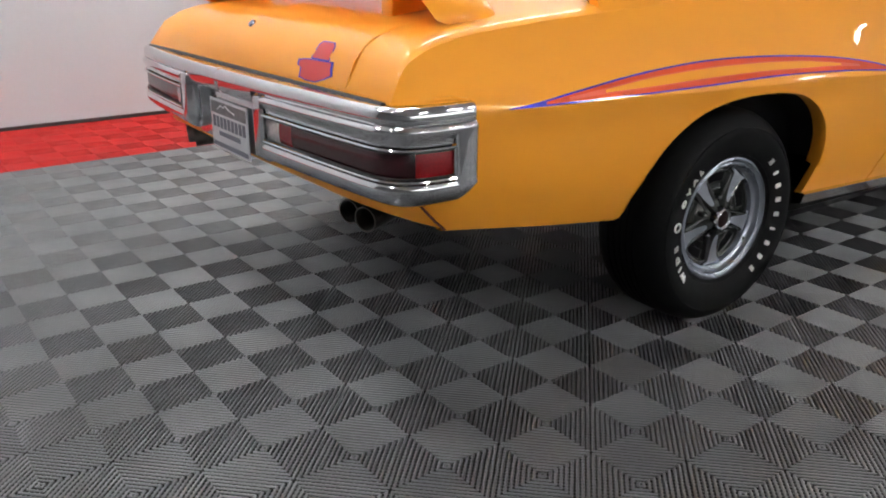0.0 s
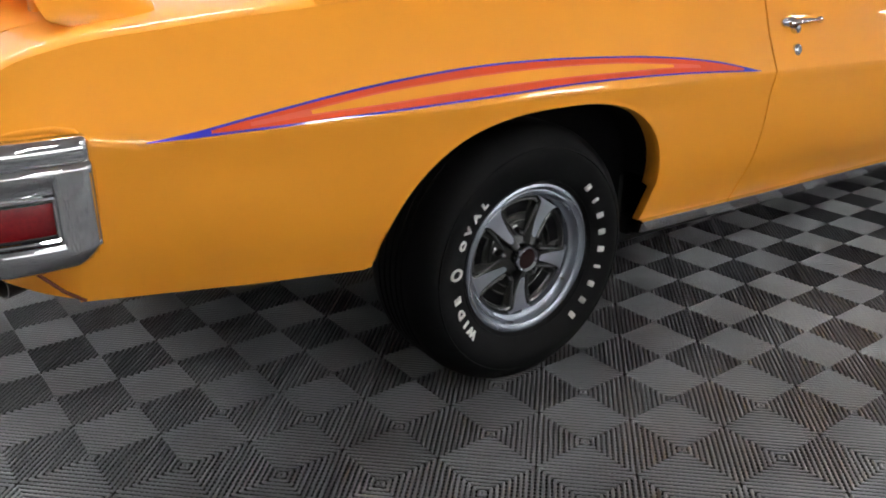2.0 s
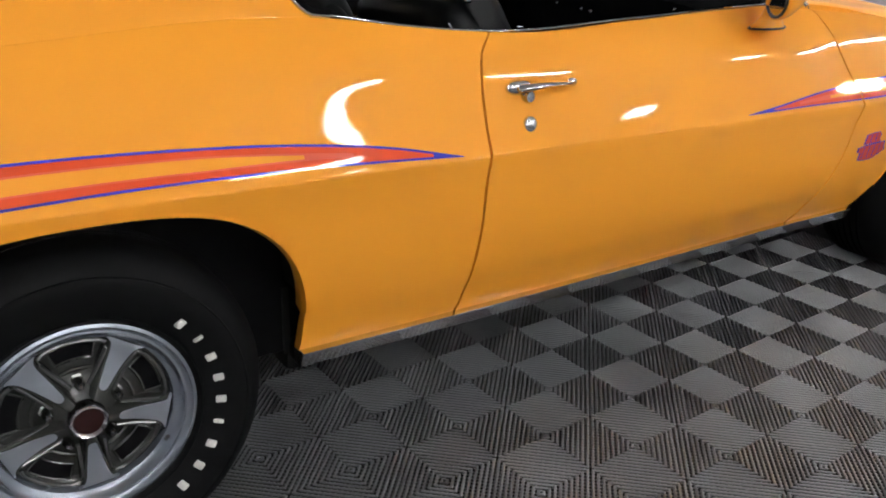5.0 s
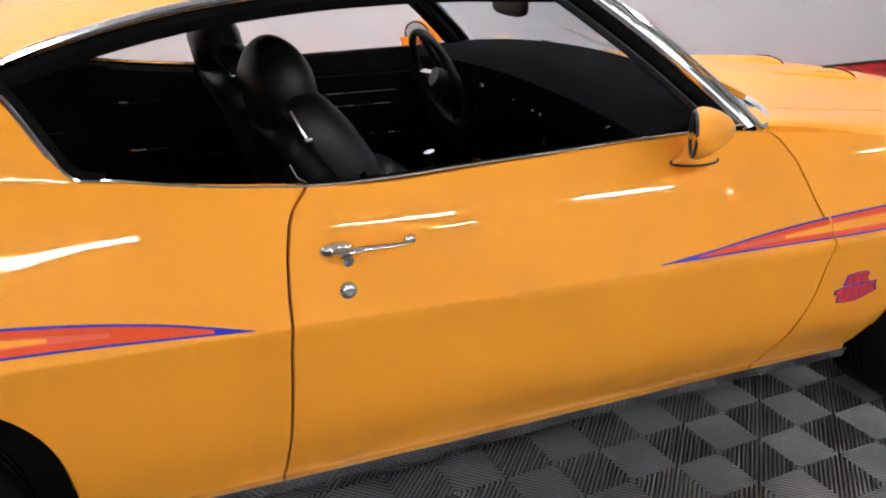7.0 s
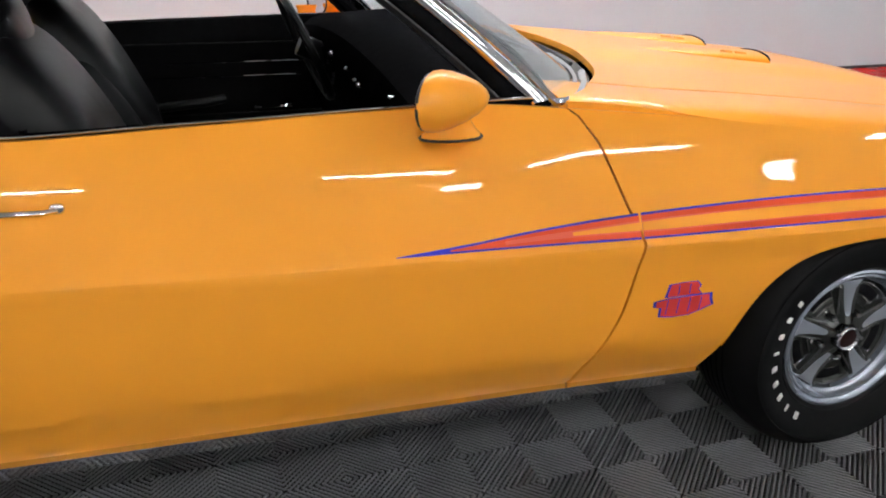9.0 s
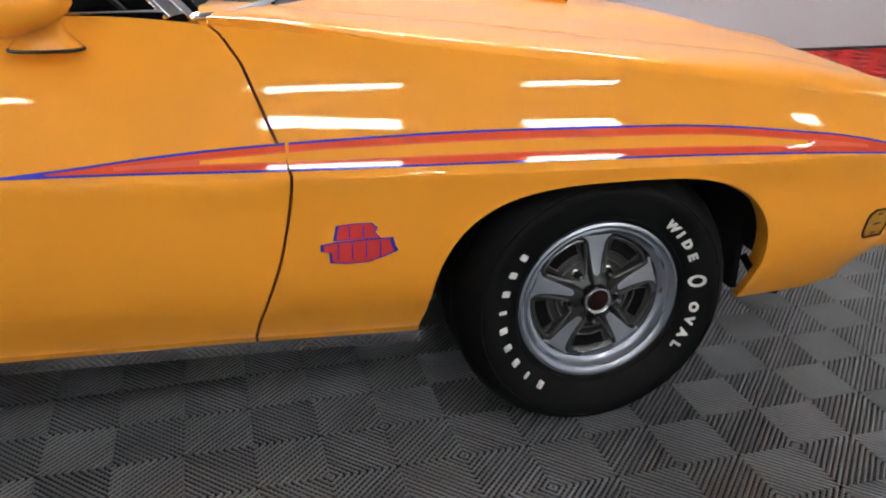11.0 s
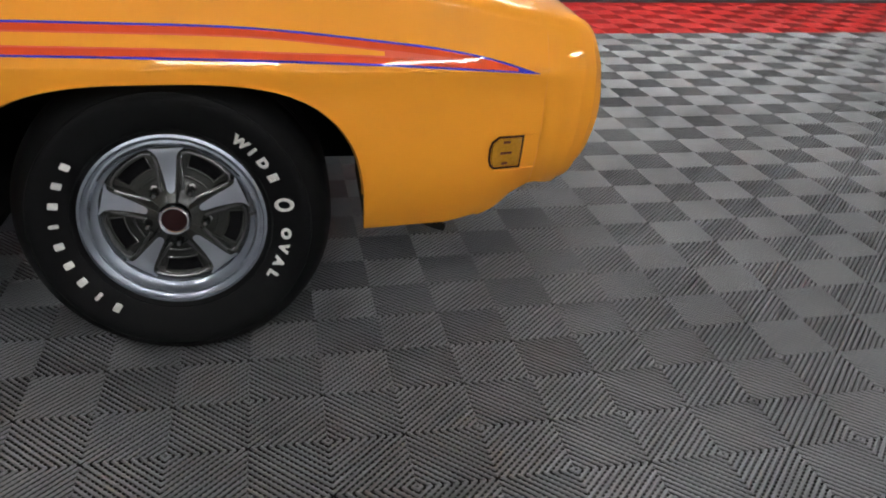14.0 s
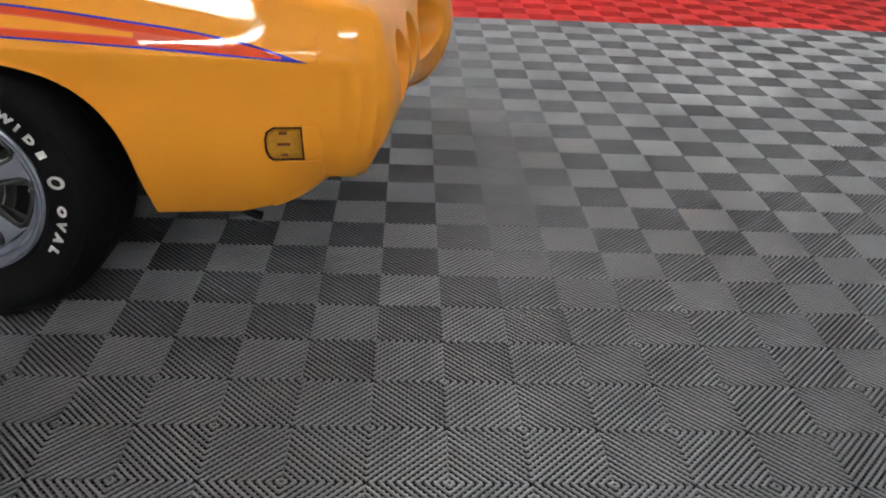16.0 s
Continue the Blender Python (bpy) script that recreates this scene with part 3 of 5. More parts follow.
rows = []
for s in span(0, 14, 140):
    col = [nose_point(s, z) for z in span(0.365 - 0.022 * smooth(s / 3), 0.700, 44)]
    tip = Vector(col[-1])
    y = min(max(tip.y, top_y(3.603) + 0.001), YC)
    back = Vector((3.603, y, (hood_z(3.603, y) if y > 0.25 else top_at(3.603, y)) + 0.0005))
    rise = (tip - Vector(nose_point(s, 0.694))).normalized()
    flow = Vector((1, 0, -0.22))
    far_s = smooth(s / 4.0)
    gap = (back - tip).length
    k1 = tip + rise * 0.36 * gap
    k2 = back + far_s * flow * 0.42 * max(tip.x - back.x, 0) + (1 - far_s) * (tip - back) * 0.33
    for t in span(0, 1, 14)[1:]:
        b = ((1 - t) ** 3, 3 * t * (1 - t) ** 2, 3 * t * t * (1 - t), t**3)
        col.append(tuple(b[0] * tip + b[1] * k1 + b[2] * k2 + b[3] * back))
    rows.append(col)
vs, fs = loft(rows)
HOLES = ((0.205, 0.585, 0.082, 0.080), (0.405, 0.585, 0.082, 0.080), (0.66, 0.575, 0.125, 0.085))


def in_hole(f):
    y, z = sum(vs[i][1] for i in f) / len(f), sum(vs[i][2] for i in f) / len(f)
    x = sum(vs[i][0] for i in f) / len(f)
    return x > 3.70 and any(((y - cy) / (ry * 1.03)) ** 2 + ((z - cz) / (rz * 1.03)) ** 2 < 1 for cy, cz, ry, rz in HOLES)


fs = [f for f in fs if not in_hole(f)]
vs2, fs2 = flip(vs, -1), fs
nose = mesh("nose", *join((vs, fs), (vs2, fs2)), ORANGE, car, "body-coloured soft nose with twin headlamps and grille openings", lean=True, angle=60)


def nose_ring(cy, cz, ry, rz, n=28):
    """Points of an oval on the face of the nose."""
    out = []
    ys = [p.y for p in plan_pts]
    for k in range(n):
        a = 2 * math.pi * k / n
        y, z = cy + ry * math.cos(a), cz + rz * math.sin(a)
        s = float(np.interp(y, ys, range(15)))
        q = nose_point(s, z)
        out.append(Vector((q[0], y, z)))
    return out


for side in (1, -1):
    for cy in (0.205, 0.405):
        wide = nose_ring(cy, 0.585, 0.094, 0.092, 40)
        rim = nose_ring(cy, 0.585, 0.082, 0.080, 40)
        mid = Vector((0, cy, 0.585))
        def inward(f, d):
            return [Vector((p.x + d, p.y + (cy - p.y) * f, p.z + (0.585 - p.z) * f)) for p in rim]
        deep = min(p.x for p in rim) - 0.075
        floor_ring = [Vector((deep, cy + 0.070 * math.cos(2 * math.pi * k / 40), 0.585 + 0.070 * math.sin(2 * math.pi * k / 40))) for k in range(40)]
        rows = [[p + Vector((-0.003, 0, 0)) for p in wide], [p + Vector((0.0022, 0, 0)) for p in nose_ring(cy, 0.585, 0.088, 0.086, 40)], inward(0.0, 0.002), inward(0.03, -0.006), inward(0.06, -0.02), floor_ring]
        vs, fs = loft(rows, ring=True)
        mesh("headlamp_bezel", flip([tuple(v) for v in vs], side), fs, ORANGE, nose, lean=True, angle=60)
        dome = [[Vector((deep + 0.006 + 0.022 * (1 - t * t), cy + (p.y - cy) * t, 0.585 + (p.z - 0.585) * t)) for p in floor_ring] for t in (0.01, 0.3, 0.6, 0.85, 1.0)]
        vs, fs = loft(dome, ring=True)
        mesh("headlamp", flip([tuple(v) for v in vs], side), fs, LENS_CLEAR, nose, "round glass headlamp", lean=True)
    gw = [nose_ring(0.66, 0.575, r1, r2, 40) for r1, r2 in ((0.139, 0.097), (0.131, 0.090), (0.125, 0.085), (0.119, 0.080))]
    back_x = 3.70
    rows = [[p + Vector((-0.003, 0, 0)) for p in gw[0]], [p + Vector((0.0022, 0, 0)) for p in gw[1]], [p + Vector((0.002, 0, 0)) for p in gw[2]], [p + Vector((-0.012, 0, 0)) for p in gw[3]], [Vector((back_x, p.y, p.z)) for p in gw[3]]]
    vs, fs = loft(rows, ring=True)
    mesh("grille_surround", flip([tuple(v) for v in vs], side), fs, ORANGE, nose, lean=True, angle=60)
    vs = [(back_x + 0.004, p.y, p.z) for p in gw[3]]
    mesh("grille", flip(vs, side), [tuple(range(len(vs)))], DARK, nose, "black recessed grille", lean=True)
    # lower valance
    rows = []
    for t in span(0, math.pi / 2, 12):
        x, y = 3.50 + 0.16 * math.sin(t), 0.085 + 0.17 * (1 - math.cos(t))
        rows.append([(x - 0.05 * (1 - u) ** 2 * math.sin(t), y - 0.012 * math.sin(math.pi * u), 0.285 + 0.035 * math.sin(t) + (0.385 - 0.285 - 0.035 * math.sin(t)) * u) for u in span(0, 1, 6)])
    rows.append([(3.70 - 0.05 * (1 - u) ** 2, 0.88, 0.32 + 0.065 * u) for u in span(0, 1, 6)])
    vs, fs = thick(rows, (-0.01, 0.01, 0))
    mesh("valance", flip(vs, side), fs, ORANGE, car, lean=True)
    # seam between fender and nose
    path = [(3.6158, side_y(3.615, z) + 0.0022, z) for z in span(0.37, 0.715, 24)]
    vs, fs = tube(path, 0.0022, 5)
    mesh("nose_seam", flip(vs, side), fs, SEAM, car, lean=True)
    # amber marker lamp, in a recess
    def mk(x, z, o):
        return (x, side_y(x, z) + o, z)
    x0, x1, z0, z1 = 3.506, 3.576, 0.424, 0.496
    shape = [(x0 + 0.012, z0), (x1, z0 - 0.002), (x1, z1), (x0 + 0.018, z1), (x0 + 0.004, z1 - 0.010), (x0, z1 - 0.024), (x0, z0 + 0.022), (x0 + 0.004, z0 + 0.008)]
    shape = [(p[0] + (q[0] - p[0]) * k / 4, p[1] + (q[1] - p[1]) * k / 4) for p, q in zip(shape, shape[1:] + shape[:1]) for k in range(4)]
    mid = (0.5 * (x0 + x1), 0.5 * (z0 + z1))
    def ring_of(f, o):
        return [mk(mid[0] + (a - mid[0]) * f, mid[1] + (b - mid[1]) * f, o) for a, b in shape]
    vs, fs = loft([ring_of(1.11, 0.002), ring_of(1.09, -0.003), ring_of(1.0, -0.0035), ring_of(0.95, 0.004)], ring=True)
    lamp = mesh("marker_lamp", flip(vs, side), fs, BEZEL, car, "rectangular amber side marker lamp in dark bezel", lean=True)
    vs, fs = loft([ring_of(0.95, 0.0005), ring_of(0.90, -0.0020), ring_of(0.5, -0.0030), ring_of(0.02, -0.0032)], ring=True)
    mesh("lens", flip(vs, side), fs, AMBER, lamp, "amber plastic lens", lean=True)
    for dz, w in ((0.026, 0.008), (0.0, 0.013), (-0.026, 0.007)):
        vs, fs = block((mid[0] - w, 0, mid[1] + dz - 0.003), (mid[0] + w, 0.004, mid[1] + dz + 0.003), 0.001)
        vs = [(v[0], v[1] + side_y(v[0], v[2]) - 0.0045, v[2]) for v in vs]
        mesh("screw", flip(vs, side), fs, SHUT, lamp, lean=True)
    vs, fs = tube([mk(x, z1 + 0.006 + 0.02 * (x - x1), -0.0005) for x in span(x1 - 0.005, x1 + 0.032, 4)], 0.0016, 5)
    mesh("moulding", flip(vs, side), fs, ORANGE, lamp, lean=True)
    vs, fs = tube([mk(x, z0 - 0.008 - 0.02 * (x - x0), -0.001) for x in span(x0 + 0.012, x1 + 0.040, 7)], [0.0006, 0.0016, 0.0022, 0.0024, 0.0024, 0.0022, 0.0016, 0.0006], 6)
    mesh("moulding", flip(vs, side), fs, ORANGE, lamp, lean=True)

# ---- car: tail ----
bump_plan = [Vector(p) for p in ((-0.995, -0.064), (-1.04, -0.068), (-1.10, -0.066), (-1.145, -0.056), (-1.178, -0.030), (-1.196, 0.015), (-1.204, 0.08), (-1.212, 0.2), (-1.220, 0.35), (-1.226, 0.5), (-1.230, 0.62), (-1.232, 0.75), (-1.232, 0.88))]
N_PLAN = len(bump_plan) - 1
bump_x = spline(range(N_PLAN + 1), [p.x for p in bump_plan])
bump_y = spline(range(N_PLAN + 1), [p.y for p in bump_plan])


def bump_frame(s):
    p = Vector((bump_x(s), bump_y(s)))
    lo, hi = max(s - 0.15, 0), min(s + 0.15, N_PLAN)
    d = Vector((bump_x(hi) - bump_x(lo), bump_y(hi) - bump_y(lo))).normalized()
    return p, Vector((d.y, -d.x)) * -1


BZ = 0.012


def bump_point(s, z, out):
    p, nrm = bump_frame(s)
    q = p + nrm * out
    return (q.x, q.y, z + BZ)


def bump_sheet(s0, s1, n, section, side, name, mat, parent, label=""):
    """A band of the bumper: section is a list of (height, how far out)."""
    rows = [[bump_point(s, z, o) for z, o in section] for s in span(s0, s1, n)]
    vs, fs = thick(rows, (0.006, 0.006, 0))
    return mesh(name, flip(vs, side), fs, mat, parent, label, lean=True, angle=40)


def pod_sheet(path, section, side, name, parent, label="", round_s=None):
    """A band of the bumper along (place, how far out) pairs; its lower edge lifts towards the place round_s."""
    rows = []
    for s, o in path:
        row = []
        for z, out in section:
            lift = 0.0
            if round_s and z < 0.60:
                t = min(max(abs(s - round_s[0]) / round_s[1], 0.0), 1.0)
                lift = 0.045 * (1 - math.sqrt(1 - (1 - t) ** 2)) * (0.60 - z) / 0.048
            row.append(bump_point(s, z + lift, out + o))
        rows.append(row)
    vs, fs = thick(rows, (0.006, 0.006, 0))
    return mesh(name, flip(vs, side), fs, CHROME, parent, label, lean=True, angle=50)


bumper = None
band_top = [(0.778, -0.035), (0.778, -0.010), (0.775, -0.003), (0.769, 0.002), (0.758, 0.0045), (0.750, 0.005), (0.744, 0.004)]
pod_lip = [(0.744, 0.004, 0.0), (0.741, 0.004, -0.0075), (0.738, 0.0045, -0.007), (0.7365, 0.007, 0.0), (0.733, 0.010, 0.001), (0.728, 0.0125, 0.0), (0.721, 0.0115, 0.0), (0.712, 0.006, 0.0), (0.702, 0.0015, 0.0), (0.694, 0.001, 0.0)]
middle = [(0.744, 0.004), (0.736, 0.003), (0.722, 0.000), (0.710, -0.006), (0.703, -0.016), (0.700, -0.034)]
lower = [(0.616, 0.003), (0.611, 0.008), (0.604, 0.0115), (0.594, 0.011), (0.580, 0.004), (0.566, -0.009), (0.556, -0.030), (0.552, -0.06)]
inner = [(0.738, -0.004), (0.734, 0.004), (0.728, 0.008), (0.700, 0.0085), (0.655, 0.0085), (0.612, 0.0085), (0.594, 0.008), (0.580, 0.002), (0.566, -0.010), (0.556, -0.030), (0.552, -0.06)]
for side in (1, -1):
    rows = [[bump_point(s, z, o) for z, o in band_top] for s in span(0, N_PLAN, 72)]
    vs, fs = thick(rows, (0.006, 0.006, 0))
    b = mesh("rear_bumper", flip(vs, side), fs, CHROME, car if bumper is None else bumper, "chrome rear bumper wrapped round tail lamps" if bumper is None else "", lean=True, angle=40)
    bumper = bumper or b
    rows = []
    for s in span(0, 9.42, 70):
        cut = smooth((s - 4.6) / 1.2)
        rows.append([bump_point(s, z, o + g * cut) for z, o, g in pod_lip])
    vs, fs = thick(rows, (0.006, 0.006, 0))
    mesh("upper_bar", flip(vs, side), fs, CHROME, bumper, lean=True, angle=50)
    pod_sheet([(s, 0.0) for s in span(0, 9.42, 70)], lower, side, "lower_bar", bumper, round_s=(0.0, 0.8))
    pod_sheet([(s, 0.0) for s in span(10.0, N_PLAN, 12)], middle, side, "middle_bar", bumper)
    # pod ends beside the lamp, the inner one rolled into the plate recess
    pod_sheet([(0.0, -0.002), (0.06, 0.0005), (0.3, 0.001), (0.7, 0.001), (1.0, 0.001), (1.10, -0.001), (1.18, -0.007)], [(0.727, 0.0128), (0.70, 0.0128), (0.655, 0.0125), (0.612, 0.0122), (0.600, 0.0120)], side, "pod_end", bumper)
    pod_sheet([(9.36, -0.005), (9.40, 0.0), (9.5, 0.003), (9.66, 0.004), (9.80, 0.002), (9.90, -0.003), (9.96, -0.012), (9.99, -0.026), (10.0, -0.05)], inner, side, "pod_end", bumper, round_s=(10.0, 0.5))
    # bright frame and the lens sections behind it
    for zz, o in ((0.689, 0.008), (0.620, 0.008)):
        vs, fs = tube([bump_point(s, zz, o) for s in span(1.2, 9.35, 60)], 0.0035, 6)
        mesh("lamp_frame", flip(vs, side), fs, CHROME, bumper, lean=True)
    for zz in (0.684, 0.626):
        vs, fs = tube([bump_point(s, zz, 0.003) for s in span(1.2, 9.35, 60)], 0.0028, 6)
        mesh("lamp_seal", flip(vs, side), fs, SEAL, bumper, lean=True)
    for s in (1.22, 9.33):
        vs, fs = tube([bump_point(s, z, 0.007) for z in span(0.620, 0.689, 6)], 0.0035, 6)
        mesh("lamp_frame", flip(vs, side), fs, CHROME, bumper, lean=True)
    lens = [(0.687, -0.004), (0.672, 0.000), (0.655, 0.001), (0.638, 0.000), (0.623, -0.004)]
    bump_sheet(1.2, 2.95, 12, lens, side, "tail_lamp", LENS, bumper, "red plastic tail lamp lens")
    bump_sheet(2.95, 8.3, 40, lens, side, "tail_lamp", LENS_DARK, bumper, "dark red ribbed tail lamp lens")
    bump_sheet(8.3, 8.75, 5, lens, side, "tail_lamp", LENS, bumper, "red plastic tail lamp lens")
    bump_sheet(8.75, 9.35, 6, lens, side, "reversing_lamp", LENS_CLEAR, bumper, "clear reversing lamp lens")
    # flared paint above and beside the bumper's end
    path = [(x, side_y(x, z) + 0.003, z) for x, z in ((-1.13, 0.792), (-1.08, 0.797), (-1.03, 0.797), (-1.002, 0.790), (-0.990, 0.774), (-0.986, 0.74), (-0.985, 0.66), (-0.986, 0.58))]
    vs, fs = tube(path, [0.003, 0.006, 0.007, 0.008, 0.008, 0.008, 0.007, 0.004], 10)
    mesh("bumper_flare", flip(vs, side), fs, ORANGE, car, lean=True, angle=70)
    # lower rear corner and tail panel
    rows = []
    for t in span(0, math.pi / 2, 14):
        x, dy = -1.0 - 0.165 * math.sin(t), 0.22 * (1 - math.cos(t))
        rows.append([(x, side_y(-1.0, z) + 0.001 + dy + 0.10 * math.sin(t) * (0.60 - z), z) for z in span(0.4765 + 0.062 * math.sin(t), 0.60, 6)])
    rows.append([(-1.172, 0.55, z) for z in span(0.540, 0.60, 6)])
    rows.append([(-1.175, 0.88, z) for z in span(0.540, 0.60, 6)])
    vs, fs = thick(rows, (0.012, 0.012, 0))
    mesh("rear_valance", flip(vs, side), fs, ORANGE, car, lean=True)
    vs, fs = tube([(-1.012, side_y(-1.0, 0.484) + 0.002, 0.480), (-1.045, side_y(-1.0, 0.51) + 0.006, 0.508), (-1.085, side_y(-1.0, 0.55) + 0.024, 0.553)], 0.0035, 5)
    mesh("valance_seam", flip(vs, side), fs, SHUT, car, lean=True)
    # twin-tip exhaust under the valance
    for oy in (0.0, 0.085):
        body_pts = [(-0.70, 0.36 + oy, 0.44), (-0.92, 0.30 + oy, 0.466), (-1.02, 0.25 + oy, 0.478)]
        tipm = turned([(0.030, 0.0), (0.034, 0.0), (0.034, 0.2), (0.030, 0.2), (0.030, 0.0)], 20)
        vs, fs = moved(tipm, Matrix.Translation((-1.125, 0.205 + oy, 0.480)) @ pose(0, 0, 0, 0, 0, -70) @ pose(0, 0, 0, 6))
        ex = mesh("exhaust_tip", flip([tuple(v) for v in vs], side), fs, SOOT, car, "soot-darkened steel exhaust tip", lean=True)
        vs, fs = tube(body_pts[:3], 0.027, 12)
        mesh("exhaust_pipe", flip(vs, side), fs, DARK, ex, lean=True)

# recess with the licence plate
vs, fs = block((-1.20, 0.60, 0.560), (-1.188, 2 * YC - 0.60, 0.722), 0.004)
mesh("plate_recess", vs, fs, DULL_CHROME, bumper, "brushed metal plate recess", lean=True)
plate = mesh("licence_plate", *block((-1.2120, YC - 0.165, 0.540), (-1.2080, YC + 0.135, 0.692), 0.0015), PLATE_WHITE, car, "white dealer plate with dark printed bars", lean=True)
mesh("plate_picture", *block((-1.2133, YC - 0.155, 0.648), (-1.2120, YC + 0.125, 0.684)), PLATE_GREY, plate, smooth=False, lean=True)
mesh("plate_ridge", *tube([(-1.2138, YC + y, z) for y, z in ((-0.07, 0.662), (-0.03, 0.668), (0.0, 0.678), (0.02, 0.670), (0.04, 0.675), (0.07, 0.661))], 0.0022, 5), PLATE_WHITE, plate, lean=True)
for y0, y1, z0, z1, n in ((-0.150, 0.120, 0.606, 0.640, 9), (-0.10, 0.07, 0.582, 0.596, 1), (-0.155, 0.125, 0.546, 0.560, 1)):
    for k in range(n):
        w = (y1 - y0) / n
        mesh("print_bar", *block((-1.2135, YC + y0 + k * w + (0.005 if n > 1 else 0), z0), (-1.2120, YC + y0 + (k + 1) * w - (0.005 if n > 1 else 0), z1)), PLATE_DARK, plate, smooth=False, lean=True)

# dark gap between lid and bumper, lock, spoiler
vs, fs = tube([(-1.174, y, 0.788) for y in span(0.02, 2 * YC - 0.02, 20)], 0.008, 6)
mesh("trunk_seal", vs, fs, SEAL, car, lean=True)
lk = moved(turned([(0.0, -0.004), (0.011, -0.004), (0.013, 0.0), (0.013, 0.006)], 16), Matrix.Translation((-1.112, YC, deck_z(-1.112) + 0.002)) @ pose(0, 0, 0, 0, 0, -90) @ pose(0, 0, 0, -45))
mesh("trunk_lock", [tuple(v) for v in lk[0]], lk[1], CHROME, trunk, "chrome lock cylinder", lean=True)
wing = []
for y, zz, w in ((0.10, 0.945, 0.10), (0.13, 0.975, 0.11), (0.18, 1.010, 0.115), (0.27, 1.035, 0.12), (0.5, 1.048, 0.125), (0.88, 1.052, 0.125)):
    sec = [(w * 0.9 * math.cos(a), (0.018 if y > 0.15 else 0.014) * math.sin(a)) for a in span(0, 2 * math.pi, 16)[:-1]]
    wing.append([(-0.90 + p[0], y, zz + p[1] + 0.12 * (-p[0])) for p in sec])
wing += [[(p[0], 2 * YC - p[1], p[2]) for p in r] for r in reversed(wing[:-1])]
vs, fs = loft(wing, ring=True)
mesh("rear_spoiler", vs, fs + [tuple(range(16)), tuple(len(vs) - 1 - j for j in range(16))], ORANGE, car, "orange pedestal wing on the boot lid", lean=True, angle=60)
for side in (1, -1):
    for y in (0.36,):
        vs, fs = block((-0.965, y - 0.03, 0.93), (-0.84, y + 0.03, 1.035), 0.012)
        mesh("spoiler_pedestal", flip([tuple(v) for v in vs], side), fs, ORANGE, trunk, lean=True)

# ---- car: wheels ----
def glyph(char, tall):
    """A raised capital, upright in the x-z plane and facing -y."""
    cu = bpy.data.curves.new("glyph", "FONT")
    cu.body = char
    cu.align_x = "CENTER"
    cu.size = tall * 1.42
    cu.extrude = 0.0022
    cu.offset = 0.0017
    cu.resolution_u = 3
    ob = bpy.data.objects.new("glyph", cu)
    me = bpy.data.meshes.new_from_object(ob)
    vs = [(1.08 * v.co.x, -v.co.z, v.co.y - tall * 0.5) for v in me.vertices]
    fs = [tuple(p.vertices) for p in me.polygons]
    bpy.data.objects.remove(ob)
    bpy.data.curves.remove(cu)
    bpy.data.meshes.remove(me)
    return vs, fs


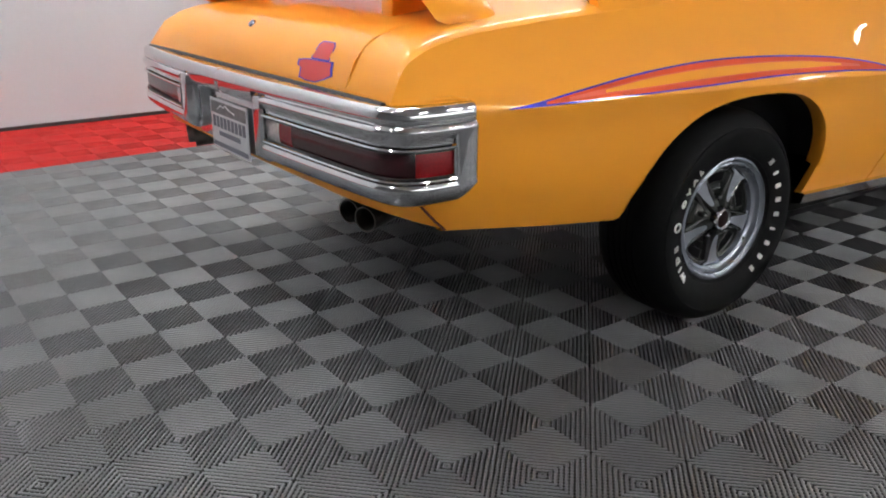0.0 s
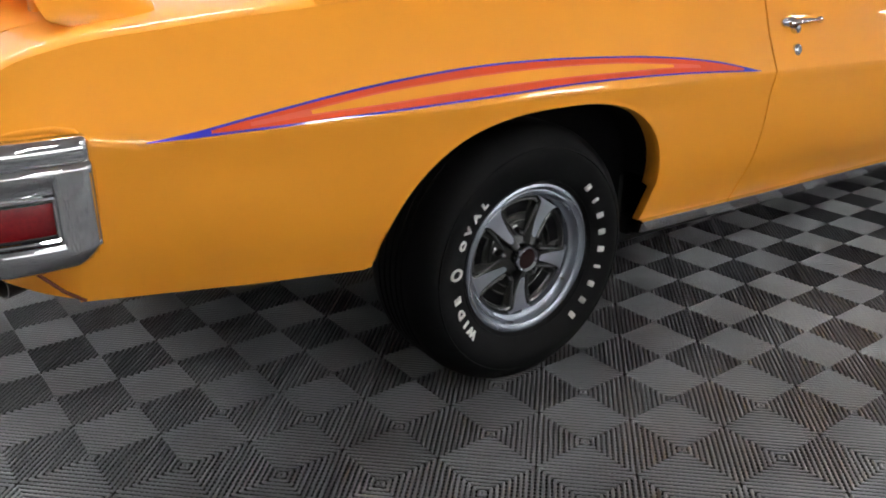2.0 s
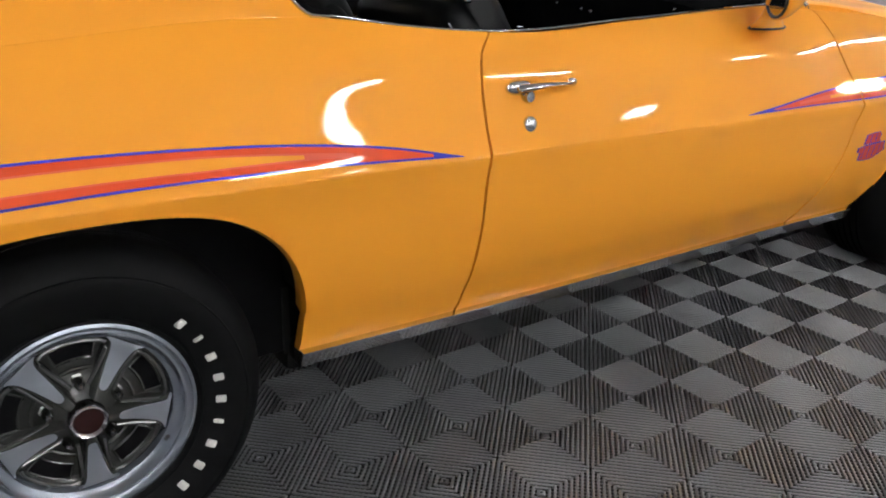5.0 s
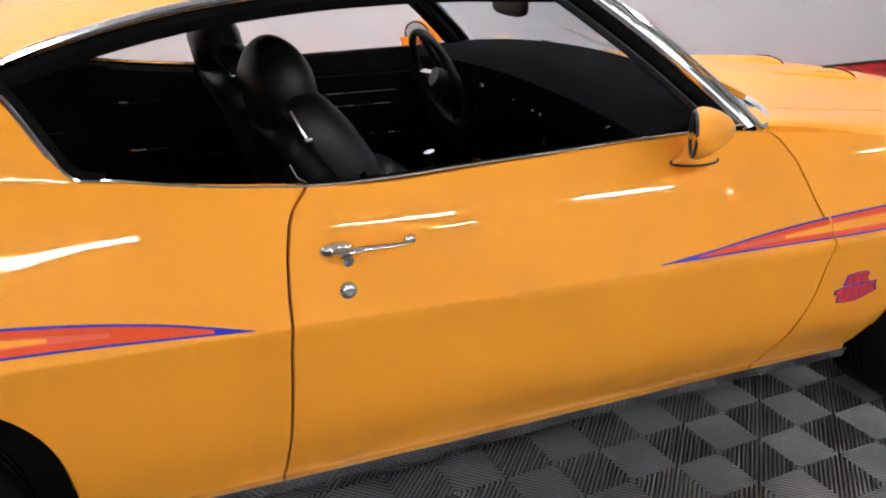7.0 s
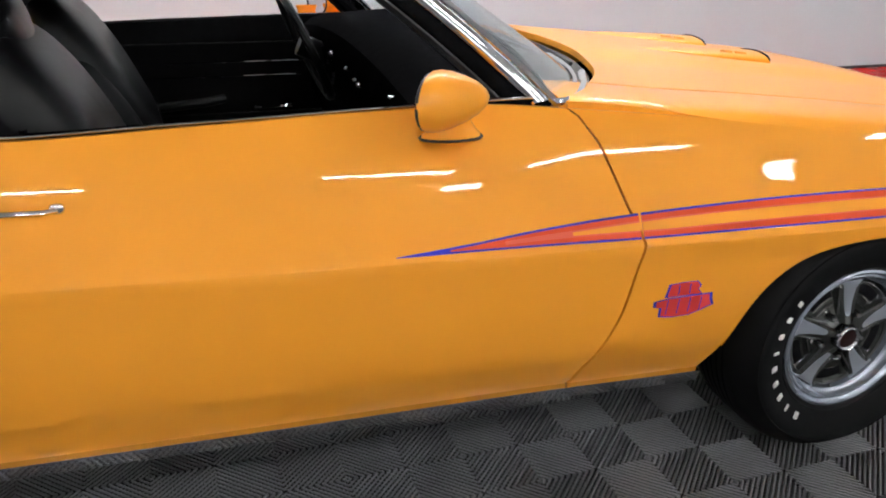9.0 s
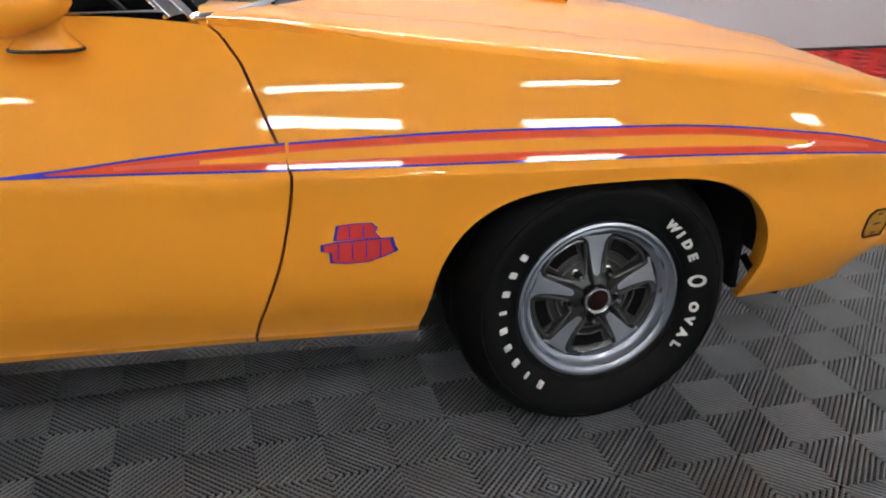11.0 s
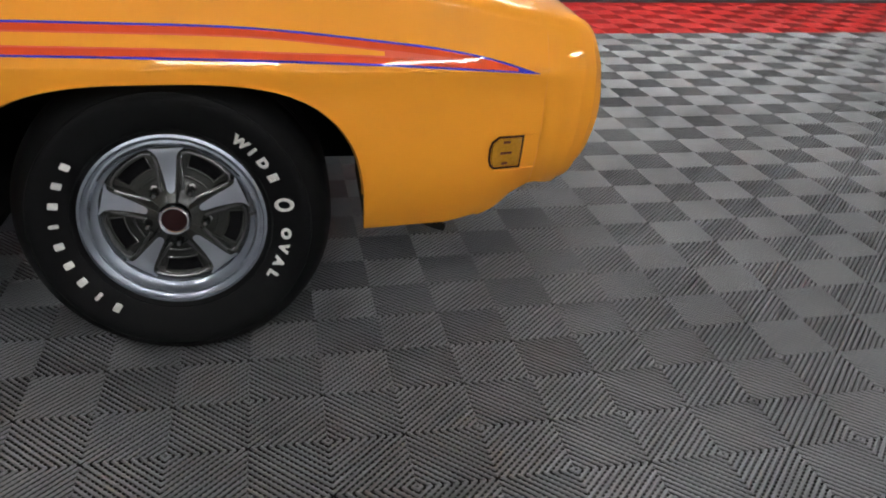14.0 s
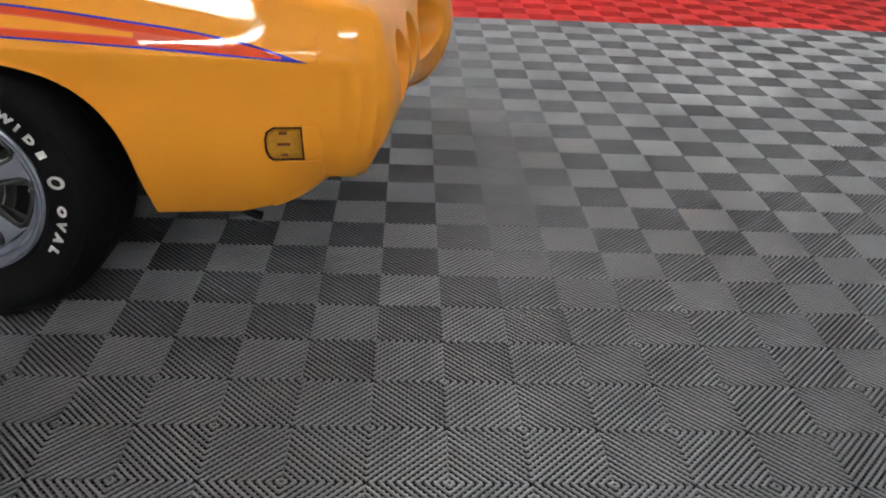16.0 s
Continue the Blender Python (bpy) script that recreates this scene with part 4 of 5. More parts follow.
def wheel(name, x, yf, hub, radius, spoke0, words, side, parent_label):
    """yf: plane of the hub's face. words: pairs of characters and their angles in degrees."""
    base = Matrix.Translation((x, yf if side > 0 else 2 * YC - yf, hub)) @ (Matrix.Identity(4) if side > 0 else pose(0, 0, 0, 0, 0, 180))

    def put(nm, piece, mat, parent, label="", angle=40):
        vs = [base @ Vector(v) for v in piece[0]]
        vs = [(v.x, v.y, max(v.z, 0.0015)) for v in vs]
        return mesh(nm, vs, piece[1], mat, parent, label, angle=angle)

    w = put("wheel", turned([(0.193, 0.004), (0.192, -0.004), (0.186, -0.006), (0.183, 0.0), (0.176, 0.004), (0.172, 0.003), (0.169, 0.008), (0.166, 0.016), (0.159, 0.020), (0.156, 0.022), (0.153, 0.034), (0.150, 0.060), (0.170, 0.10), (0.185, 0.17)], 72), SILVER, car, parent_label)
    R = radius
    prof = [(0.186, 0.014), (0.192, 0.002), (0.199, -0.007), (0.209, -0.0125), (0.222, -0.0168), (0.240, -0.0222), (0.256, -0.0262), (0.270, -0.0280), (0.284, -0.0262), (R - 0.036, -0.0190), (R - 0.022, -0.0060), (R - 0.012, 0.008), (R - 0.005, 0.022), (R - 0.001, 0.034), (R, 0.044)]
    for g0 in (0.062, 0.086, 0.110, 0.134, 0.158):
        prof += [(R + 0.001, g0 - 0.009), (R - 0.006, g0 - 0.007), (R - 0.006, g0 - 0.004), (R + 0.001, g0 - 0.002)]
    prof += [(R, 0.178), (R - 0.008, 0.20), (R - 0.035, 0.226), (0.255, 0.24), (0.215, 0.235), (0.19, 0.20)]
    tyre = put("tyre", turned(prof, 96), TYRE, w, "black tyre with raised white sidewall blocks", 70)
    for rr, yy in ((0.203, -0.0095), (0.284, -0.0262)):
        put("sidewall_rib", turned([(rr - 0.002, yy + 0.001), (rr - 0.001, yy - 0.0016), (rr + 0.001, yy - 0.0016), (rr + 0.002, yy + 0.001)], 96), TYRE, tyre)
    # raised white letters and letter-sized blocks, on the slope of the sidewall
    for text, places in words:
        for kind, deg in zip(text, places):
            a = radians(deg)
            tall = 0.0195 if kind.isupper() else 0.026
            wide = 0.0085 if kind in "il" else 0.0150
            if kind in "ilne":
                pc = block((-wide / 2, -0.0022, -tall * 0.38), (wide / 2, 0.002, tall * 0.38), 0.003)
            elif kind == "0":
                sec = [[(r * 0.0150 * math.cos(t), yy, r * tall * 0.82 * math.sin(t)) for t in span(0, 2 * math.pi, 22)[:-1]] for r, yy in ((1.0, 0.002), (1.0, -0.0022), (0.62, -0.0022), (0.62, 0.002))]
                pc = loft(sec, ring=True)
            else:
                pc = glyph(kind, tall)
            turn = Matrix.Translation((0.233 * math.cos(a), -0.0203, 0.233 * math.sin(a))) @ Matrix.Rotation(math.pi / 2 - a, 4, "Y") @ Matrix.Rotation(radians(16.5), 4, "X")
            put("sidewall_letter_block", moved(pc, turn), WHITE_RUBBER, tyre, "white rubber letter-sized block")
    # dark dish with five wedge spokes
    dish = put("dish", turned([(0.152, 0.038), (0.146, 0.040), (0.138, 0.050), (0.105, 0.056), (0.085, 0.050), (0.060, 0.046), (0.045, 0.034), (0.030, 0.026), (0.0, 0.026)], 60), CHARCOAL, w, "charcoal painted wheel dish")
    for k in range(5):
        a = radians(spoke0 + 72 * k)
        turn = Matrix.Rotation(math.pi / 2 - a, 4, "Y")
        face = []
        for r, hw, y in ((0.036, 0.0085, 0.012), (0.060, 0.0115, 0.020), (0.085, 0.0165, 0.0262), (0.105, 0.0205, 0.0285), (0.130, 0.0245, 0.0285), (0.143, 0.0285, 0.027), (0.1515, 0.0330, 0.030)):
            face.append([(-hw - 0.006, y + 0.030, r), (-hw - 0.001, y + 0.006, r), (-hw + 0.002, y, r), (0.0, y - 0.0015, r), (hw - 0.002, y, r), (hw + 0.001, y + 0.006, r), (hw + 0.006, y + 0.030, r)])
        spoke = put("spoke", moved(thick(face, (0, 0.004, 0)), turn), CHARCOAL, w, "charcoal spoke with silver wedge face", 35)
        plate = []
        for r, hw, y in ((0.0565, 0.0030, 0.0175), (0.059, 0.0062, 0.0180), (0.064, 0.0085, 0.0195), (0.085, 0.0118, 0.0245), (0.105, 0.0152, 0.0270), (0.130, 0.0198, 0.0270), (0.140, 0.0236, 0.0256), (0.146, 0.0295, 0.0262), (0.1505, 0.0390, 0.0272)):
            plate.append([(-hw, y + 0.003, r), (-hw * 0.93, y, r), (0.0, y - 0.001, r), (hw * 0.93, y, r), (hw, y + 0.003, r)])
        put("spoke_face", moved(thick(plate, (0, 0.003, 0)), turn), SPOKE, spoke, "silver painted wedge", 35)
        # slot between the spokes, with a raised lip, and a lug nut
        b = a + radians(36)
        turn = Matrix.Rotation(math.pi / 2 - b, 4, "Y")
        arc = [radians(t) for t in span(-17, 17, 10)]
        slot = [[(r * math.sin(t), 0.0435, r * math.cos(t)) for t in arc] for r in (0.111, 0.138)]
        put("slot", moved(thick(slot, (0, 0.004, 0)), turn), DASH, dish, "dark cooling slot")
        edge = [(r * math.sin(t), 0.044, r * math.cos(t)) for r, t in [(0.108, t) for t in arc] + [(0.1405, t) for t in reversed(arc)]]
        put("slot_lip", moved(tube(edge + [edge[0]], 0.0028, 6), turn), CHARCOAL, dish)
        rim_line = [(r * math.sin(radians(g)), 0.0335 - 0.05 * (0.143 - r), r * math.cos(radians(g))) for r, g in [(0.062, -14), (0.085, -20), (0.110, -23.5), (0.132, -25), (0.141, -23), (0.1455, -18)] + [(0.1465, g) for g in (-9, 0, 9)] + [(0.1455, 18), (0.141, 23), (0.132, 25), (0.110, 23.5), (0.085, 20), (0.062, 14)]]
        put("pocket_lip", moved(tube(rim_line, 0.0042, 8), turn), LIP, dish, "glossy charcoal lip")
        put("pocket_rib", moved(tube([(0.088 * math.sin(t), 0.043, 0.088 * math.cos(t)) for t in arc], 0.004, 6), turn), CHARCOAL, dish)
        nut = turned([(0.0, -0.020), (0.004, -0.020), (0.0075, -0.016), (0.0095, -0.010), (0.0095, 0.010), (0.014, 0.012)], 6)
        put("lug_nut", moved(nut, Matrix.Translation((0.0625 * math.cos(b), 0.036, 0.0625 * math.sin(b)))), LUG, w, "dull steel lug nut", 30)
    cap = put("centre_cap", turned([(0.034, 0.026), (0.0335, 0.004), (0.032, -0.001), (0.0295, -0.003), (0.027, -0.001), (0.0245, 0.003)], 32), CHROME, w, "chrome ring of the centre cap")
    put("cap_badge", turned([(0.0245, 0.002), (0.014, 0.001), (0.0, 0.0005)], 24), CAP, cap, "dark red badge disc")
    va = radians(spoke0 - 72 - 18)
    put("valve", tube([(0.163 * math.cos(va), 0.018, 0.163 * math.sin(va)), (0.155 * math.cos(va), 0.006, 0.155 * math.sin(va))], 0.004, 8), SEAL, w)
    put("brake_drum", turned([(0.12, 0.08), (0.13, 0.10), (0.13, 0.18), (0.0, 0.18)], 32), DARK, w)
    return w


def words(first, last, start, turn):
    """A ring of nine blocks from one angle to another, and the nine capitals from start on."""
    return (("ninenlnne", [first + (last - first) * k / 8 for k in range(9)]), ("WIDE0OVAL", [start - turn * a for a in (0, 7.5, 15.5, 24.5, 40.5, 57, 65.5, 74, 82)]))


for side in (1, -1):
    wheel("wheel", 0.0, 0.006, 0.328, 0.333, 56, words(43, -52, 217, 1.04), side, "silver five-spoke wheel with wide black tyre")
    wheel("wheel", 2.836, 0.006, 0.325, 0.328, 92, words(235, 145.5, 50, 1.0), side, "silver five-spoke wheel with wide black tyre")

# axles and dark underside
mesh("underbody", *join(block((-0.62, 0.46, 0.30), (3.50, 2 * YC - 0.46, 0.42), 0.02), block((0.43, 0.07, 0.27), (2.42, 2 * YC - 0.07, 0.33), 0.02), block((-0.95, 0.34, 0.46), (-0.5, 2 * YC - 0.34, 0.60), 0.02)), DARK, car, "black chassis and floor pan")
for x, z in ((0.0, 0.328), (2.836, 0.325)):
    mesh("axle", *tube([(x, 0.16, z), (x, 2 * YC - 0.16, z)], 0.035, 12), DARK, car)
# low chassis parts, added to block light that passes under the car
for side in (1, -1):
    mesh("frame_rail", *flipped(block((0.46, 0.20, 0.185), (2.38, 0.30, 0.29), 0.012), side), DARK, car)
    mesh("muffler", *flipped(block((0.62, 0.48, 0.175), (1.25, 0.74, 0.30), 0.05), side), DARK, car)
for x, z in ((0.62, 0.20), (2.30, 0.19)):
    mesh("crossmember", *block((x, 0.28, z), (x + 0.09, 2 * YC - 0.28, 0.30), 0.012), DARK, car)
mesh("oil_pan", *block((2.45, 0.66, 0.18), (3.02, 1.10, 0.32), 0.03), DARK, car)
mesh("front_stay", *tube([(3.36, 0.25, 0.29), (3.39, 0.20, 0.222), (3.425, 0.20, 0.205), (3.445, 0.20, 0.200)], 0.011, 8), DARK, car)

# ---- car: stripes and badges laid on the flanks ----
def band(name, xs, lo, hi, mat, lift, parent, side):
    rows = []
    for x in xs:
        a, b = lo(x), hi(x)
        rows.append([(x, side_y(x, a + (b - a) * k / 6) - lift, a + (b - a) * k / 6) for k in range(7)])
    vs, fs = thick(rows, (0, 0.0004, 0))
    return mesh(name, flip(vs, side), fs, mat, parent, lean=True)


def stripe_set(x0, x1, low, high, hollow, side, cut=None):
    """Pointed stripe: blue outline, red body, pink lines and an orange heart."""
    xs = [x0 + (x1 - x0) * (0.5 - 0.5 * math.cos(math.pi * k / 60)) for k in range(61)]
    pieces = [xs] if cut is None else [[x for x in xs if x < cut - 0.003] + [cut - 0.003], [cut + 0.003] + [x for x in xs if x > cut + 0.003]]
    for p in pieces:
        blue = band("stripe", p, low, high, BLUE_STRIPE, 0.0006, car, side)
        tagged(blue, "blue-edged red and orange pointed side stripe")
        w = 0.0042
        q = [x for x in p if high(x) - low(x) > 2.6 * w]
        if len(q) > 2:
            band("red_field", q, lambda x: low(x) + w, lambda x: high(x) - w, RED_STRIPE, 0.0011, blue, side)
        h = [x for x in p if hollow[0] < x < hollow[1]]
        if len(h) > 2:
            def mid(x):
                return low(x) + 0.50 * (high(x) - low(x))
            def half(x):
                u = (x - hollow[0]) / (hollow[1] - hollow[0])
                return 0.5 * hollow[2] * (high(x) - low(x)) * min(1.0, math.sin(math.pi * min(max(u, 0.0), 1.0)) * 1.5)
            band("pink_line", h, lambda x: mid(x) - half(x) - 0.003, lambda x: mid(x) + half(x) + 0.003, PINK_STRIPE, 0.0015, blue, side)
            h2 = [x for x in h if half(x) > 0.003]
            if len(h2) > 2:
                band("orange_heart", h2, lambda x: mid(x) - half(x), lambda x: mid(x) + half(x), ORANGE, 0.0019, blue, side)


rear_low = spline((-0.896, -0.8, -0.53, -0.19, 0.10, 0.44, 0.751), (0.762, 0.7595, 0.7555, 0.7545, 0.7555, 0.744, 0.7235))
rear_high = spline((-0.896, -0.81, -0.74, -0.618, -0.486, -0.342, -0.184, -0.008, 0.19, 0.417, 0.598, 0.751), (0.7632, 0.770, 0.778, 0.791, 0.804, 0.814, 0.8195, 0.817, 0.807, 0.787, 0.760, 0.7250))
front_low = spline((1.641, 1.89, 2.15, 2.52, 2.77, 3.04, 3.29, 3.597), (0.707, 0.7025, 0.695, 0.688, 0.682, 0.673, 0.660, 0.636))
front_high = spline((1.641, 1.80, 1.90, 2.112, 2.30, 2.522, 2.76, 3.03, 3.26, 3.40, 3.50, 3.597), (0.7085, 0.7205, 0.730, 0.741, 0.7455, 0.747, 0.7425, 0.732, 0.708, 0.689, 0.668, 0.6375))
for side in (1, -1):
    stripe_set(-0.896, 0.751, rear_low, rear_high, (-0.72, 0.52, 0.36), side)
    stripe_set(1.641, 3.597, front_low, front_high, (1.85, 3.44, 0.36), side, cut=2.1585)


def badge(parent, place, side, joints=True):
    """Two-line badge drawn as plain blocks: red pads with blue outlines. place(u, v, lift) gives the point."""
    top = [(-0.050, 0.013), (-0.044, 0.045), (-0.008, 0.048), (0.026, 0.047), (0.037, 0.036), (0.032, 0.026), (0.044, 0.012)]
    low = [(-0.075, 0.006), (-0.040, 0.011), (0.020, 0.012), (0.068, 0.013), (0.072, -0.004), (0.079, -0.018), (0.050, -0.030), (0.020, -0.040), (-0.020, -0.041), (-0.056, -0.036), (-0.058, -0.012), (-0.074, -0.008)]

    def pad(name, pts, mat, lift, grow, up):
        cu, cv = sum(p[0] for p in pts) / len(pts), sum(p[1] for p in pts) / len(pts)
        ring0 = [place(cu + (p[0] - cu) * grow, cv + (p[1] - cv) * grow, lift) for p in pts]
        ring1 = [place(cu + (p[0] - cu) * grow, cv + (p[1] - cv) * grow, 0.0) for p in pts]
        vs, fs = loft([ring1, ring0], ring=True)
        fs.append(tuple(range(len(pts), 2 * len(pts))))
        return mesh(name, flip(vs, side), fs, mat, up, lean=True, smooth=False)

    if not joints:
        top = [(-0.026, 0.012), (-0.022, 0.046), (-0.012, 0.054), (0.034, 0.054), (0.044, 0.046), (0.050, 0.012)]
    b = pad("badge", top + [], BLUE_STRIPE, 0.0007, 1.0, parent)
    tagged(b, "red and blue two-line decal of plain blocks")
    pad("badge_line", low, BLUE_STRIPE, 0.0011, 1.0, b)
    pad("badge_field", top, DECAL_RED, 0.0015, 0.88, b)
    pad("badge_field", low, DECAL_RED, 0.0018, 0.90, b)
    if not joints:
        return
    for k in range(2):
        x0 = -0.018 + 0.027 * k
        pad("badge_joint", [(x0 - 0.001, 0.018), (x0 - 0.002, 0.042), (x0 + 0.0006, 0.042), (x0 + 0.0014, 0.018)], BLUE_STRIPE, 0.0022, 1.0, b)
    for k in range(4):
        x0 = -0.040 + 0.0275 * k
        pad("badge_joint", [(x0 - 0.0012, -0.030), (x0 - 0.0012, 0.006), (x0 + 0.0012, 0.007), (x0 + 0.0012, -0.030)], BLUE_STRIPE, 0.0024, 1.0, b)


for side in (1, -1):
    badge(car, lambda u, v, lift: (2.285 + u, side_y(2.285 + u, 0.534 + v) - lift, 0.534 + v), side)


def on_trunk(u, v, lift):
    z = 0.840 + 1.0 * v
    xs = span(-1.166, -0.98, 60)
    y = 0.385 + u * 1.3
    x = float(np.interp(z, [top_at(x, y) for x in xs], xs))
    return (x - lift * 0.7 - 0.0004, y, z)


# the boot badge reads from behind, so it is mirrored along the car's width
badge(trunk, lambda u, v, lift: on_trunk(-u, v, lift), 1, False)

# ---- car: soft shapes ----
def cushion(cx, cy, cz, hx, hy, hz, tilt=0.0, n=3.0):
    """A cushion: a softened box."""
    rows = []
    for a in span(-math.pi / 2, math.pi / 2, 14):
        ring = []
        for b in span(0, 2 * math.pi, 28)[:-1]:
            def p(v, e):
                return math.copysign(abs(v) ** (2 / e), v)
            ring.append(Vector((hx * p(math.cos(a), n) * p(math.cos(b), n), hy * p(math.cos(a), n) * p(math.sin(b), n), hz * p(math.sin(a), n))))
        rows.append(ring)
    m = Matrix.Translation((cx, cy, cz)) @ Matrix.Rotation(radians(tilt), 4, "Y")
    vs, fs = loft(rows, ring=True)
    return [tuple(m @ v) for v in vs], fs


# ---- car: door furniture ----
for side in (1, -1):
    d = doors[side]
    y0 = side_y(0.94, 0.836)
    pts = [(0.915, y0 - 0.012, 0.837), (0.935, y0 - 0.028, 0.841), (0.97, y0 - 0.033, 0.843), (1.01, y0 - 0.030, 0.841), (1.05, y0 - 0.020, 0.837), (1.072, side_y(1.07, 0.836) - 0.006, 0.835)]
    vs, fs = tube(pts, [0.011, 0.011, 0.0075, 0.0065, 0.0065, 0.006], 10, flat=0.8)
    h = mesh("door_handle", flip(vs, side), fs, CHROME, d, "chrome door handle with push button", lean=True)
    vs, fs = cushion(0.922, y0 - 0.002, 0.838, 0.034, 0.014, 0.015, 0, 2.3)
    mesh("escutcheon", flip([tuple(v) for v in vs], side), fs, CHROME, h, lean=True)
    vs, fs = moved(turned([(0.0, -0.010), (0.011, -0.009), (0.013, -0.004), (0.013, 0.02)], 20), Matrix.Translation((0.938, y0 - 0.016, 0.820)))
    mesh("push_button", flip([tuple(v) for v in vs], side), fs, CHROME, h, lean=True)
    vs, fs = cushion(1.072, side_y(1.07, 0.836), 0.836, 0.013, 0.009, 0.010, 0, 2.3)
    mesh("handle_foot", flip([tuple(v) for v in vs], side), fs, CHROME, h, lean=True)
    yl = side_y(0.934, 0.764)
    vs, fs = moved(turned([(0.0, -0.007), (0.008, -0.0075), (0.013, -0.006), (0.0165, -0.003), (0.0175, 0.004)], 24), Matrix.Translation((0.934, yl, 0.764)) @ pose(0, 0, 0, -12))
    lock = mesh("door_lock", flip([tuple(v) for v in vs], side), fs, DULL_CHROME, d, "round chrome key lock", lean=True)
    # mirror: bullet-shaped shell on a flared foot
    foot = [[(1.768 + a * math.cos(t), 0.012 + b * math.sin(t) + sh, z) for t in span(0, 2 * math.pi, 24)[:-1]] for a, b, sh, z in ((0.058, 0.030, 0.0, 0.908), (0.058, 0.030, 0.0, 0.918), (0.050, 0.025, -0.002, 0.926), (0.036, 0.019, -0.008, 0.945), (0.033, 0.018, -0.014, 0.965), (0.040, 0.022, -0.018, 0.985))]
    vs, fs = loft(foot, ring=True)
    mirror = mesh("door_mirror", flip(vs, side), fs + [tuple(range(23))], ORANGE, d, "orange bullet-shaped door mirror", lean=True, angle=60)
    shell = []
    xm = 1.704 if side > 0 else 1.810
    def turn_in(p):
        q = radians(-3 if side > 0 else -14)
        c, s = math.cos(q), math.sin(q)
        dx, dy = p[0] - 1.768, p[1] + 0.030
        return (1.768 + c * dx + s * dy, -0.030 - s * dx + c * dy, p[2])
    for t, a, h in ((0.0, 0.070, 0.049), (0.05, 0.074, 0.054), (0.18, 0.073, 0.055), (0.38, 0.064, 0.051), (0.60, 0.051, 0.042), (0.80, 0.036, 0.030), (0.93, 0.020, 0.017), (1.0, 0.004, 0.004)):
        cx, cy = xm + 0.122 * t, -0.044 + 0.014 * t
        dx, dy = 0.60 * (1 - t), 0.80 + 0.20 * t
        shell.append([(cx + dx * a * math.cos(q), cy + dy * a * math.cos(q), 0.994 + h * math.sin(q)) for q in span(0, 2 * math.pi, 28)[:-1]])
    vs, fs = loft(shell, ring=True)
    vs = [turn_in(v) for v in vs]
    mesh("mirror_shell", flip(vs, side), fs, ORANGE, mirror, lean=True, angle=70)
    vs = [(xm + 0.002 + 0.6 * 0.067 * math.cos(q), -0.044 + 0.8 * 0.067 * math.cos(q), 0.994 + 0.047 * math.sin(q)) for q in span(0, 2 * math.pi, 28)[:-1]]
    vs = [turn_in((v[0] - 0.0015, v[1], v[2])) for v in vs]
    mesh("mirror_rim", flip(tube(vs + vs[:1], 0.0042, 6)[0], side), tube(vs + vs[:1], 0.0042, 6)[1], SEAL, mirror, lean=True)
    mesh("mirror_glass", flip(vs, side), [tuple(range(28))], CHROME, mirror, "silvered mirror glass", lean=True)
    vs = [(1.768 + 0.061 * math.cos(t), 0.012 + 0.033 * math.sin(t), 0.912) for t in span(0, 2 * math.pi, 28)]
    mesh("mirror_gasket", flip(tube(vs, 0.003, 5)[0], side), tube(vs, 0.003, 5)[1], SEAL, mirror, lean=True)

# ---- car: greenhouse ----
rail_z = spline((0.30, 0.42, 0.54, 0.70, 0.90, 1.20, 1.58), (1.13, 1.185, 1.222, 1.258, 1.285, 1.300, 1.290))
rail_y = spline((0.30, 0.54, 0.9, 1.58), (0.235, 0.262, 0.270, 0.262))


def roof_z(x, y):
    u = min(abs(y - YC) / (YC - rail_y(x)), 1.0)
    return rail_z(x) + 0.075 * (1 - u**2.6)


